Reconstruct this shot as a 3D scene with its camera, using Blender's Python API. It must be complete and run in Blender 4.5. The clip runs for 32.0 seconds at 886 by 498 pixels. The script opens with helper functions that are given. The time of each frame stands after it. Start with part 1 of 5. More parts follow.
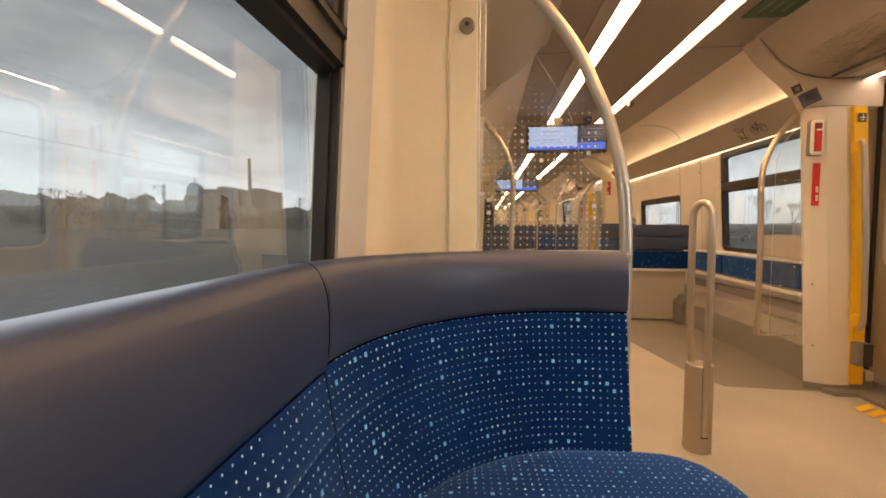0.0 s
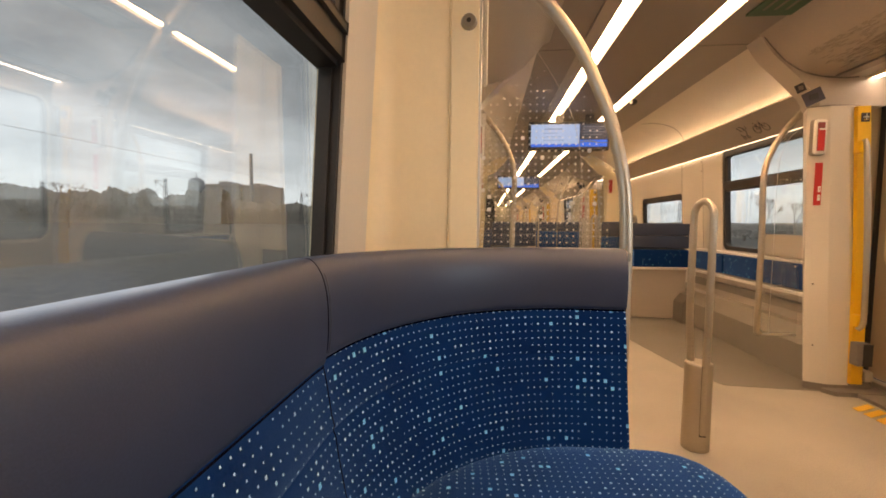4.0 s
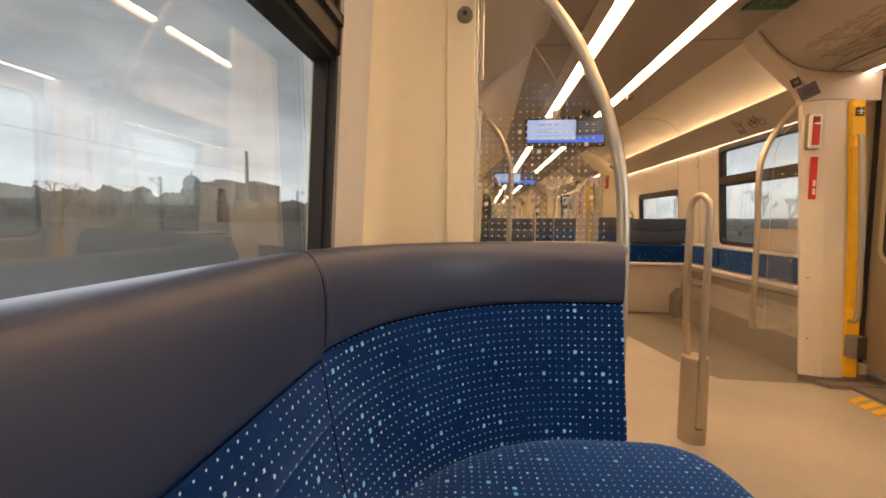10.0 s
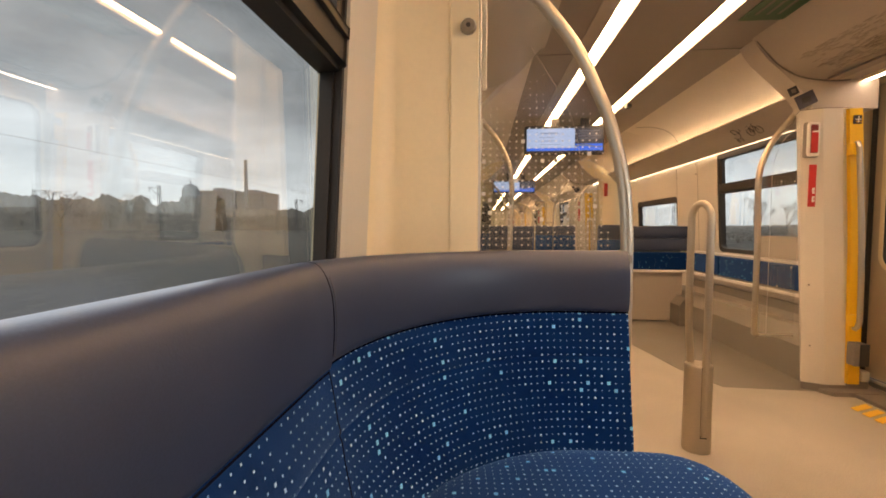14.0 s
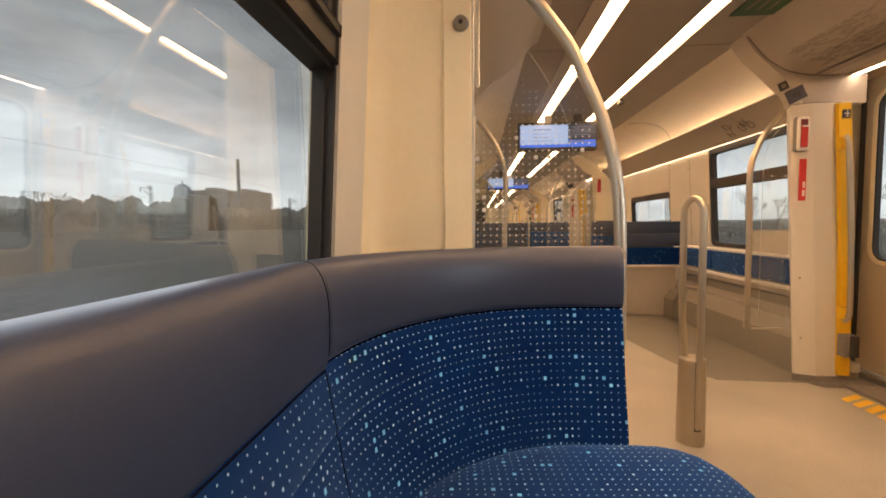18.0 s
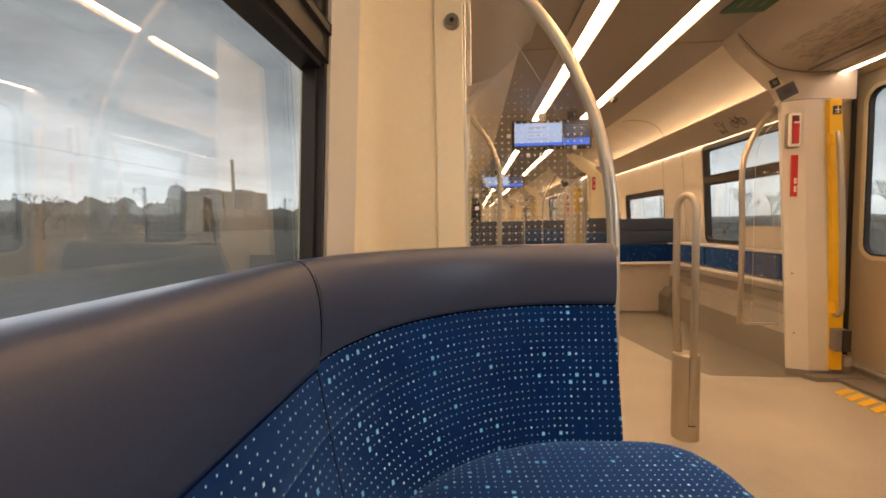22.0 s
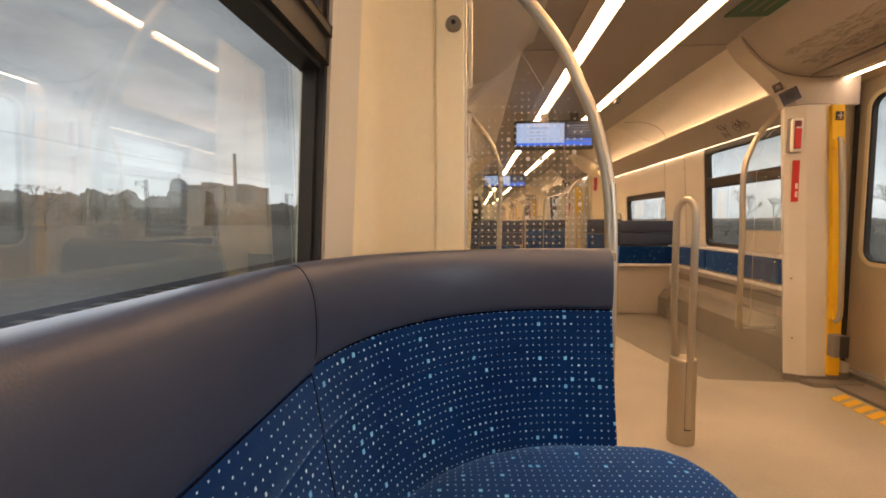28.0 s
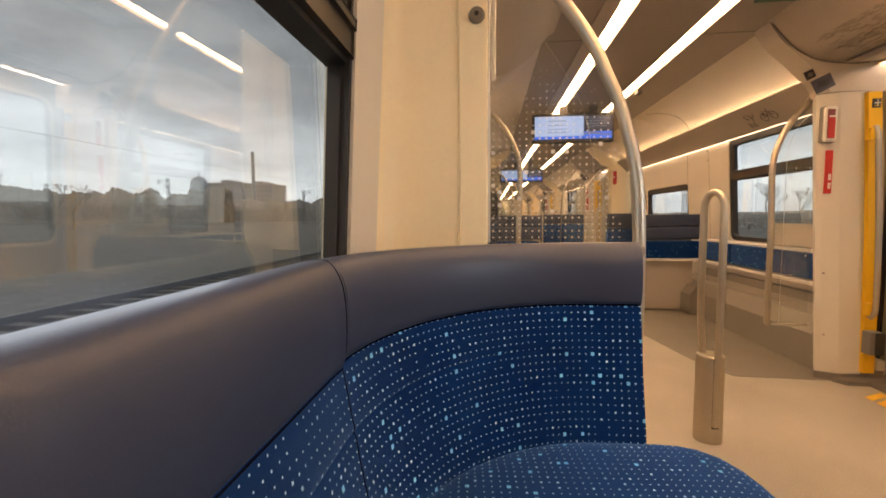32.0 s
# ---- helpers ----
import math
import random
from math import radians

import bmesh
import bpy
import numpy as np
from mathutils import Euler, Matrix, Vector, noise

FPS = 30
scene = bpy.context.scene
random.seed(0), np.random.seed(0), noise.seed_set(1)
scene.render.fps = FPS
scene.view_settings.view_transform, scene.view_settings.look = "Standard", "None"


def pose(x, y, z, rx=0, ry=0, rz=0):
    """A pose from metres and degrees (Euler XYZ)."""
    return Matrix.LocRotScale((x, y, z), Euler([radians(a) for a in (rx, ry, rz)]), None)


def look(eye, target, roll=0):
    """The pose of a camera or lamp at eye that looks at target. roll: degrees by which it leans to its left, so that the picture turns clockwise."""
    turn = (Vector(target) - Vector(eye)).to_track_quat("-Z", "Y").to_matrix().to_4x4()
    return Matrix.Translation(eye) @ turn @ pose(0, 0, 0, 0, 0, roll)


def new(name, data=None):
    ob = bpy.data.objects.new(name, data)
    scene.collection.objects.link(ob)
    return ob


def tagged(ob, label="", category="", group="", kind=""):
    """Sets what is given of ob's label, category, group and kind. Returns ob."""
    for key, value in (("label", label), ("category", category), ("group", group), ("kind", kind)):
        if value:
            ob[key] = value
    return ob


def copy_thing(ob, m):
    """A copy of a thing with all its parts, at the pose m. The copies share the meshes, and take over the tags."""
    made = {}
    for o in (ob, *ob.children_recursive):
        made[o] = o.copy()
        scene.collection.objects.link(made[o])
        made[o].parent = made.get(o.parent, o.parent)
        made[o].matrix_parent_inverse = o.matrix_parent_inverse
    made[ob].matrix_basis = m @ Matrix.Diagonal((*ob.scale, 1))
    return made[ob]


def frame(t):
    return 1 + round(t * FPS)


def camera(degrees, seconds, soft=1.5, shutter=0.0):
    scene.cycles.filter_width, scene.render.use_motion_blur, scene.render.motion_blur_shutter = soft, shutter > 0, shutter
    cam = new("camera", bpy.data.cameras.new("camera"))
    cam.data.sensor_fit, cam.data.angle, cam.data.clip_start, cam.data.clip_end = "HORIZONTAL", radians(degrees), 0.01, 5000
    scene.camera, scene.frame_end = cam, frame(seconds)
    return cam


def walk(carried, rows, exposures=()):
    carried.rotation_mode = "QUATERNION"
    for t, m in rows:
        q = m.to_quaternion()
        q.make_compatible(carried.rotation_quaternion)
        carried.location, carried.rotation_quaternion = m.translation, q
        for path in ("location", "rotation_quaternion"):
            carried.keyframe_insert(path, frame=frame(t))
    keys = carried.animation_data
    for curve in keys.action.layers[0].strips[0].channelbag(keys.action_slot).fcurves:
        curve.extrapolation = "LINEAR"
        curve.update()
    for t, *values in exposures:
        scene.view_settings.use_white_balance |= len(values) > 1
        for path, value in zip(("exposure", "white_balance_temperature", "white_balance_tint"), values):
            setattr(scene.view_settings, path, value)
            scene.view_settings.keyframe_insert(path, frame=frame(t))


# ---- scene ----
cam = camera(92.7, 32.0, 1.75)
PATH = [
    (0, (0.004, -0.006, 1.0), (-0.195, 1.981, 0.889), 0.1),
    (0.5, (0.019, -0.01, 1.002), (-0.18, 1.977, 0.889), 0.1),
    (1, (0.013, -0.007, 1.0), (-0.187, 1.979, 0.883), 0.0),
    (1.5, (0.007, -0.007, 1.001), (-0.193, 1.979, 0.877), 0.2),
    (2, (0.014, -0.008, 1.0), (-0.188, 1.978, 0.876), 0.1),
    (2.5, (0.008, -0.007, 0.999), (-0.193, 1.979, 0.873), 0.3),
    (3, (0.017, -0.008, 0.999), (-0.185, 1.978, 0.877), 0.3),
    (3.5, (0.007, -0.007, 0.999), (-0.194, 1.979, 0.873), 0.5),
    (5.5, (0.008, -0.008, 1.0), (-0.199, 1.977, 0.876), 0.6),
    (6, (0.007, -0.003, 0.994), (-0.2, 1.982, 0.868), 0.6),
    (6.5, (0.002, -0.001, 0.994), (-0.204, 1.984, 0.863), 0.6),
    (7, (0.009, -0.002, 0.993), (-0.195, 1.983, 0.86), 0.5),
    (7.5, (0.0, -0.002, 0.993), (-0.195, 1.984, 0.853), 0.5),
    (8, (0.012, -0.006, 0.994), (-0.18, 1.98, 0.853), 0.3),
    (8.5, (0.005, -0.002, 0.991), (-0.183, 1.984, 0.848), 0.3),
    (9, (0.011, -0.006, 0.992), (-0.18, 1.98, 0.851), 0.1),
    (9.5, (-0.006, -0.001, 0.989), (-0.195, 1.985, 0.847), 0.3),
    (10, (0.006, -0.005, 0.992), (-0.183, 1.982, 0.852), 0.3),
    (10.5, (-0.002, -0.007, 0.993), (-0.183, 1.981, 0.858), 0.2),
    (11, (0.006, -0.005, 0.993), (-0.156, 1.985, 0.868), 0.2),
    (11.5, (0.011, -0.012, 0.998), (-0.149, 1.978, 0.882), -0.2),
    (12, (-0.002, -0.004, 0.99), (-0.166, 1.986, 0.876), 0.2),
    (12.5, (0.001, -0.01, 0.998), (-0.171, 1.98, 0.89), 0.1),
    (13, (-0.01, -0.006, 0.998), (-0.188, 1.983, 0.892), 0.4),
    (13.5, (-0.002, -0.009, 0.999), (-0.184, 1.98, 0.898), 0.3),
    (14, (-0.009, -0.007, 0.996), (-0.193, 1.982, 0.893), 0.1),
    (14.5, (-0.005, -0.006, 0.995), (-0.184, 1.983, 0.891), -0.0),
    (16.5, (-0.001, -0.008, 0.998), (-0.158, 1.982, 0.888), -0.5),
    (17, (-0.008, -0.007, 0.995), (-0.164, 1.984, 0.885), -0.4),
    (17.5, (-0.002, -0.01, 0.999), (-0.159, 1.981, 0.886), -0.4),
    (18, (-0.009, -0.008, 0.996), (-0.168, 1.982, 0.881), -0.5),
    (18.5, (-0.008, -0.005, 0.991), (-0.167, 1.985, 0.875), -0.4),
    (19, (0.001, -0.011, 1.0), (-0.158, 1.979, 0.886), -0.5),
    (19.5, (-0.01, -0.008, 0.997), (-0.168, 1.982, 0.883), -0.4),
    (20, (-0.005, -0.01, 0.996), (-0.161, 1.981, 0.878), -0.4),
    (20.5, (-0.011, -0.009, 0.992), (-0.165, 1.982, 0.868), -0.4),
    (21, (-0.004, -0.008, 0.995), (-0.152, 1.982, 0.867), -0.5),
    (21.5, (-0.005, -0.008, 0.996), (-0.151, 1.982, 0.87), -0.9),
    (22, (-0.001, -0.007, 0.995), (-0.142, 1.984, 0.875), -1.0),
    (22.5, (0.006, -0.013, 1.001), (-0.131, 1.98, 0.89), -1.3),
    (23, (-0.005, -0.01, 1.0), (-0.138, 1.983, 0.894), -1.2),
    (23.5, (0.005, -0.013, 1.005), (-0.131, 1.979, 0.894), -1.3),
    (24, (-0.001, -0.011, 1.0), (-0.149, 1.98, 0.879), -1.1),
    (24.5, (0.0, -0.009, 0.999), (-0.157, 1.98, 0.87), -0.9),
    (25, (-0.006, -0.01, 1.003), (-0.168, 1.979, 0.87), -0.8),
    (25.5, (-0.004, -0.009, 1.004), (-0.167, 1.981, 0.883), -0.8),
    (27.5, (-0.002, -0.001, 1.0), (-0.16, 1.987, 0.854), 0.2),
    (28, (0.007, -0.008, 1.009), (-0.138, 1.983, 0.877), -0.1),
    (28.5, (-0.003, -0.01, 1.009), (-0.15, 1.98, 0.876), -0.5),
    (29, (0.007, -0.008, 1.009), (-0.137, 1.982, 0.874), -1.1),
    (29.5, (-0.01, -0.008, 1.015), (-0.167, 1.98, 0.862), -1.6),
    (30, (-0.01, -0.006, 1.011), (-0.208, 1.976, 0.834), -1.2),
    (30.5, (-0.019, -0.004, 1.013), (-0.235, 1.976, 0.829), -0.6),
    (31, (-0.02, 0.004, 1.005), (-0.242, 1.984, 0.829), -0.4),
    (31.5, (-0.018, 0.0, 1.006), (-0.237, 1.981, 0.844), -0.5),
    (32, (-0.017, -0.001, 1.006), (-0.235, 1.981, 0.854), -0.5),
]
walk(cam, [(t, look(eye, target, roll)) for t, eye, target, roll in PATH])

# ---- light from outside ----
XC = 0.98            # centre line of the coach
LEAN = 0.055         # side walls lean inwards by this much per metre
PERIOD = 6.1         # from one pair of doors to the next

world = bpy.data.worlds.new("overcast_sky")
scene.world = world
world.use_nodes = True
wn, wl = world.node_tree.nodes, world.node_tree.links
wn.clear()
w_out, w_bg = wn.new("ShaderNodeOutputWorld"), wn.new("ShaderNodeBackground")
w_sky = wn.new("ShaderNodeTexSky")
w_sky.sky_type, w_sky.sun_disc = "NISHITA", False
w_sky.sun_elevation, w_sky.sun_rotation = radians(28), radians(230)
w_co, w_map, w_noise = wn.new("ShaderNodeTexCoord"), wn.new("ShaderNodeMapping"), wn.new("ShaderNodeTexNoise")
w_map.inputs["Scale"].default_value = (1.0, 1.0, 3.2)
w_noise.inputs["Scale"].default_value, w_noise.inputs["Detail"].default_value = 2.2, 6.0
w_noise.inputs["Roughness"].default_value = 0.55
w_ramp = wn.new("ShaderNodeValToRGB")
w_ramp.color_ramp.elements[0].position, w_ramp.color_ramp.elements[0].color = 0.32, (4.4, 4.6, 4.75, 1)
w_ramp.color_ramp.elements[1].position, w_ramp.color_ramp.elements[1].color = 0.68, (9.9, 10.1, 10.2, 1)
w_mix = wn.new("ShaderNodeMix")
w_mix.data_type = "RGBA"
w_mix.inputs["Factor"].default_value = 0.9
wl.new(w_co.outputs["Generated"], w_map.inputs["Vector"])
wl.new(w_map.outputs["Vector"], w_noise.inputs["Vector"])
wl.new(w_noise.outputs["Fac"], w_ramp.inputs["Fac"])
wl.new(w_sky.outputs["Color"], w_mix.inputs["A"])
wl.new(w_ramp.outputs["Color"], w_mix.inputs["B"])
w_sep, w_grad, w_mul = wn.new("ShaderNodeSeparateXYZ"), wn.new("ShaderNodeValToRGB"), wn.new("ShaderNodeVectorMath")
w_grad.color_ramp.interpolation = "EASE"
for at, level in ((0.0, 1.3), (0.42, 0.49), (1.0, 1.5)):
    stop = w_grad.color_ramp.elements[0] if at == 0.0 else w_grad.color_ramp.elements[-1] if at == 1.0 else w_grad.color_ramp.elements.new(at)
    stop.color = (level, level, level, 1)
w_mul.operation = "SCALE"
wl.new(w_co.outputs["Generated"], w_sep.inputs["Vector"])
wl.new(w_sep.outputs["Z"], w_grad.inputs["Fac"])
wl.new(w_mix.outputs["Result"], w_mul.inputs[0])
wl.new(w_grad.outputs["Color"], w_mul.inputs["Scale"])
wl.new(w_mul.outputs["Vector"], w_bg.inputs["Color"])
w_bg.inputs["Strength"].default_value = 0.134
wl.new(w_bg.outputs["Background"], w_out.inputs["Surface"])

sun_data = bpy.data.lights.new("sun", "SUN")
sun_data.energy, sun_data.angle, sun_data.color = 0.6, radians(25), (1.0, 0.96, 0.9)
sun = new("sun", sun_data)
sun.matrix_world = look((0, 0, 60), (40, 50, 0))

LED = (1.0, 0.61, 0.315)
LED_CEILING, LED_COVE, LED_WALL, LED_DOOR = 28.0, 43.0, 5.5, 14.0

# area lamps added inside the two windows beside the bench, to strengthen the daylight
for word, x, y0, y1, aim, watts in (("west", XC - 1.340, -0.72, 0.90, 1, 7.5), ("east", XC + 1.340, -0.72, 0.90, -1, 28.0)):
    day = bpy.data.lights.new("window_daylight", "AREA")
    day.shape, day.size, day.size_y = "RECTANGLE", 0.86, y1 - y0
    day.energy, day.color = watts, (0.88, 0.94, 1.0)
    lamp = new("window_daylight_" + word, day)
    lamp.matrix_world = look((x, (y0 + y1) / 2, 1.22), (x + aim, (y0 + y1) / 2, 1.22))


# ---- materials ----
def surface(name, colour, rough=0.5, metal=0.0, grain=60.0, vary=0.06, stain=2.5, dirt=0.06, bump=0.05, coat=0.0):
    """A painted, moulded or metal surface: fine grain and broad stains on colour and gloss, and a fine relief."""
    m = bpy.data.materials.new(name)
    m.use_nodes = True
    n, l = m.node_tree.nodes, m.node_tree.links
    b = n["Principled BSDF"]
    co = n.new("ShaderNodeTexCoord")
    fine, broad = n.new("ShaderNodeTexNoise"), n.new("ShaderNodeTexNoise")
    fine.inputs["Scale"].default_value, fine.inputs["Detail"].default_value = grain, 5
    broad.inputs["Scale"].default_value, broad.inputs["Detail"].default_value = stain, 7
    l.new(co.outputs["Object"], fine.inputs["Vector"])
    l.new(co.outputs["Object"], broad.inputs["Vector"])
    f1, f2 = n.new("ShaderNodeMapRange"), n.new("ShaderNodeMapRange")
    for f, src, amount in ((f1, fine, vary), (f2, broad, dirt)):
        f.inputs["From Min"].default_value, f.inputs["From Max"].default_value = 0.25, 0.75
        f.inputs["To Min"].default_value, f.inputs["To Max"].default_value = 1 - amount, 1 + amount
        l.new(src.outputs["Fac"], f.inputs["Value"])
    mul = n.new("ShaderNodeMath")
    mul.operation = "MULTIPLY"
    l.new(f1.outputs["Result"], mul.inputs[0])
    l.new(f2.outputs["Result"], mul.inputs[1])
    scale = n.new("ShaderNodeVectorMath")
    scale.operation = "SCALE"
    scale.inputs[0].default_value = colour
    l.new(mul.outputs["Value"], scale.inputs["Scale"])
    l.new(scale.outputs["Vector"], b.inputs["Base Color"])
    r = n.new("ShaderNodeMapRange")
    r.inputs["From Min"].default_value, r.inputs["From Max"].default_value = 0.3, 0.7
    r.inputs["To Min"].default_value, r.inputs["To Max"].default_value = max(0.02, rough - 0.07), min(1, rough + 0.07)
    l.new(broad.outputs["Fac"], r.inputs["Value"])
    l.new(r.outputs["Result"], b.inputs["Roughness"])
    b.inputs["Metallic"].default_value = metal
    b.inputs["Coat Weight"].default_value, b.inputs["Coat Roughness"].default_value = coat, 0.26
    if bump:
        bp = n.new("ShaderNodeBump")
        bp.inputs["Strength"].default_value, bp.inputs["Distance"].default_value = bump, 0.002
        l.new(fine.outputs["Fac"], bp.inputs["Height"])
        l.new(bp.outputs["Normal"], b.inputs["Normal"])
    return m


def emitter(name, colour, strength, base=(0.8, 0.8, 0.8)):
    m = bpy.data.materials.new(name)
    m.use_nodes = True
    b = m.node_tree.nodes["Principled BSDF"]
    b.inputs["Base Color"].default_value = (*base, 1)
    b.inputs["Emission Color"].default_value, b.inputs["Emission Strength"].default_value = (*colour, 1), strength
    return m


def clear_glass(name, tint=(0.93, 0.95, 0.94), ior=1.5, dusty=0.0, rise_power=5.0):
    """Sheet glass: clear where it is looked through, mirror-like at a glance; dusty adds a film of dirt."""
    m = bpy.data.materials.new(name)
    m.use_nodes = True
    n, l = m.node_tree.nodes, m.node_tree.links
    n.clear()
    out, mix = n.new("ShaderNodeOutputMaterial"), n.new("ShaderNodeMixShader")
    tr, gl, fr = n.new("ShaderNodeBsdfTransparent"), n.new("ShaderNodeBsdfGlossy"), n.new("ShaderNodeLayerWeight")
    tr.inputs["Color"].default_value = (*tint, 1)
    gl.inputs["Roughness"].default_value = 0.0
    power, rise = n.new("ShaderNodeMath"), n.new("ShaderNodeMath")
    power.operation, rise.operation = "POWER", "MULTIPLY_ADD"
    power.inputs[1].default_value = rise_power
    f0 = ((ior - 1) / (ior + 1)) ** 2
    rise.inputs[1].default_value, rise.inputs[2].default_value = 1 - f0, f0
    fr.inputs["Blend"].default_value = 0.5
    l.new(fr.outputs["Facing"], power.inputs[0])
    l.new(power.outputs["Value"], rise.inputs[0])
    l.new(rise.outputs["Value"], mix.inputs["Fac"])
    l.new(tr.outputs["BSDF"], mix.inputs[1])
    l.new(gl.outputs["BSDF"], mix.inputs[2])
    last = mix
    if dusty:
        film, dirt, co = n.new("ShaderNodeBsdfDiffuse"), n.new("ShaderNodeMixShader"), n.new("ShaderNodeTexCoord")
        film.inputs["Color"].default_value = (0.55, 0.52, 0.48, 1)
        spots, mp = n.new("ShaderNodeTexNoise"), n.new("ShaderNodeMapRange")
        spots.inputs["Scale"].default_value, spots.inputs["Detail"].default_value = 5.0, 8
        mp.inputs["From Min"].default_value, mp.inputs["From Max"].default_value = 0.35, 0.8
        mp.inputs["To Min"].default_value, mp.inputs["To Max"].default_value = 0.0, dusty
        l.new(co.outputs["Object"], spots.inputs["Vector"])
        l.new(spots.outputs["Fac"], mp.inputs["Value"])
        l.new(mp.outputs["Result"], dirt.inputs["Fac"])
        l.new(mix.outputs["Shader"], dirt.inputs[1])
        l.new(film.outputs["BSDF"], dirt.inputs[2])
        last = dirt
    l.new(last.outputs["Shader"], out.inputs["Surface"])
    return m


def moquette(name, bare=0.06):
    """Blue woven plush with a grid of small pale squares, some larger, some left out (UV in metres)."""
    m = bpy.data.materials.new(name)
    m.use_nodes = True
    n, l = m.node_tree.nodes, m.node_tree.links
    b = n["Principled BSDF"]

    def math_node(op, a, c=None, d=None):
        k = n.new("ShaderNodeMath")
        k.operation = op
        for i, v in enumerate((a, c, d)):
            if v is None:
                continue
            if isinstance(v, (int, float)):
                k.inputs[i].default_value = v
            else:
                l.new(v, k.inputs[i])
        return k.outputs["Value"]

    uv, sep = n.new("ShaderNodeUVMap"), n.new("ShaderNodeSeparateXYZ")
    l.new(uv.outputs["UV"], sep.inputs["Vector"])
    u, v = math_node("DIVIDE", sep.outputs["X"], 0.0172), math_node("DIVIDE", sep.outputs["Y"], 0.0178)
    cell = n.new("ShaderNodeCombineXYZ")
    l.new(math_node("FLOOR", u), cell.inputs["X"])
    l.new(math_node("FLOOR", v), cell.inputs["Y"])
    rnd = n.new("ShaderNodeTexWhiteNoise")
    rnd.noise_dimensions = "2D"
    l.new(cell.outputs["Vector"], rnd.inputs["Vector"])
    hue = n.new("ShaderNodeSeparateColor")
    l.new(rnd.outputs["Color"], hue.inputs["Color"])
    du = math_node("ABSOLUTE", math_node("SUBTRACT", math_node("FRACT", u), 0.5))
    dv = math_node("ABSOLUTE", math_node("SUBTRACT", math_node("FRACT", v), 0.5))
    far = math_node("MAXIMUM", du, dv)
    big = math_node("GREATER_THAN", rnd.outputs["Value"], 0.966)
    mid = math_node("GREATER_THAN", rnd.outputs["Value"], 0.875)
    kept = math_node("GREATER_THAN", rnd.outputs["Value"], bare)
    half = math_node("MULTIPLY", kept, math_node("ADD", math_node("MULTIPLY_ADD", hue.outputs["Red"], 0.030, 0.070), math_node("ADD", math_node("MULTIPLY", big, 0.11), math_node("MULTIPLY", mid, 0.045))))
    dot = math_node("LESS_THAN", far, half)
    co, weave, wear = n.new("ShaderNodeTexCoord"), n.new("ShaderNodeTexNoise"), n.new("ShaderNodeTexNoise")
    weave.inputs["Scale"].default_value, weave.inputs["Detail"].default_value = 700.0, 3
    wear.inputs["Scale"].default_value, wear.inputs["Detail"].default_value = 7.0, 6
    l.new(co.outputs["Object"], weave.inputs["Vector"])
    l.new(co.outputs["Object"], wear.inputs["Vector"])
    base, pale, mix = n.new("ShaderNodeMix"), n.new("ShaderNodeMix"), n.new("ShaderNodeMix")
    for k in (base, pale, mix):
        k.data_type = "RGBA"
    base.inputs["A"].default_value, base.inputs["B"].default_value = (0.0009, 0.0100, 0.064, 1), (0.0023, 0.0285, 0.134, 1)
    pale.inputs["A"].default_value, pale.inputs["B"].default_value = (0.42, 0.68, 0.95, 1), (0.19, 0.58, 0.95, 1)
    l.new(wear.outputs["Fac"], base.inputs["Factor"])
    l.new(big, pale.inputs["Factor"])
    l.new(dot, mix.inputs["Factor"])
    l.new(base.outputs["Result"], mix.inputs["A"])
    l.new(pale.outputs["Result"], mix.inputs["B"])
    l.new(mix.outputs["Result"], b.inputs["Base Color"])
    b.inputs["Roughness"].default_value = 0.95
    b.inputs["Specular IOR Level"].default_value = 0.06
    b.inputs["Sheen Weight"].default_value, b.inputs["Sheen Roughness"].default_value = 0.3, 0.42
    b.inputs["Sheen Tint"].default_value = (0.34, 0.56, 1.0, 1)
    bp = n.new("ShaderNodeBump")
    bp.inputs["Strength"].default_value, bp.inputs["Distance"].default_value = 0.35, 0.002
    l.new(weave.outputs["Fac"], bp.inputs["Height"])
    l.new(bp.outputs["Normal"], b.inputs["Normal"])
    pile, both = n.new("ShaderNodeBsdfSheen"), n.new("ShaderNodeAddShader")
    pile.distribution = "ASHIKHMIN"
    pile.inputs["Color"].default_value, pile.inputs["Roughness"].default_value = (0.020, 0.060, 0.165, 1), 0.42
    l.new(b.outputs["BSDF"], both.inputs[0])
    l.new(pile.outputs["BSDF"], both.inputs[1])
    l.new(both.outputs["Shader"], n["Material Output"].inputs["Surface"])
    return m


M_WALL = surface("cream_wall_laminate", (0.66, 0.61, 0.525), 0.42, grain=90, vary=0.02, dirt=0.04, bump=0.03)
M_PANEL = surface("cream_moulded_panel", (0.90, 0.765, 0.515), 0.40, grain=70, vary=0.02, dirt=0.05, bump=0.03)
M_CEIL = surface("taupe_ceiling_panel", (0.285, 0.247, 0.21), 0.5, grain=80, vary=0.02, dirt=0.05, bump=0.02)
M_VAULT = surface("cream_vault_panel", (0.65, 0.58, 0.48), 0.42, grain=60, vary=0.02, dirt=0.05, bump=0.02)
M_VALANCE = surface("greige_valance_panel", (0.43, 0.378, 0.318), 0.45, grain=60, vary=0.02, dirt=0.05, bump=0.02)
# rib toned darker than the cream wall, for the weaker light on its face
M_RIB = surface("darkened_rib_tone", (0.50, 0.44, 0.365), 0.45, grain=60, vary=0.02, dirt=0.05, bump=0.02)
M_FLOOR = surface("speckled_vinyl_floor", (0.365, 0.330, 0.275), 0.45, grain=230, vary=0.24, stain=2.2, dirt=0.17, bump=0.05)
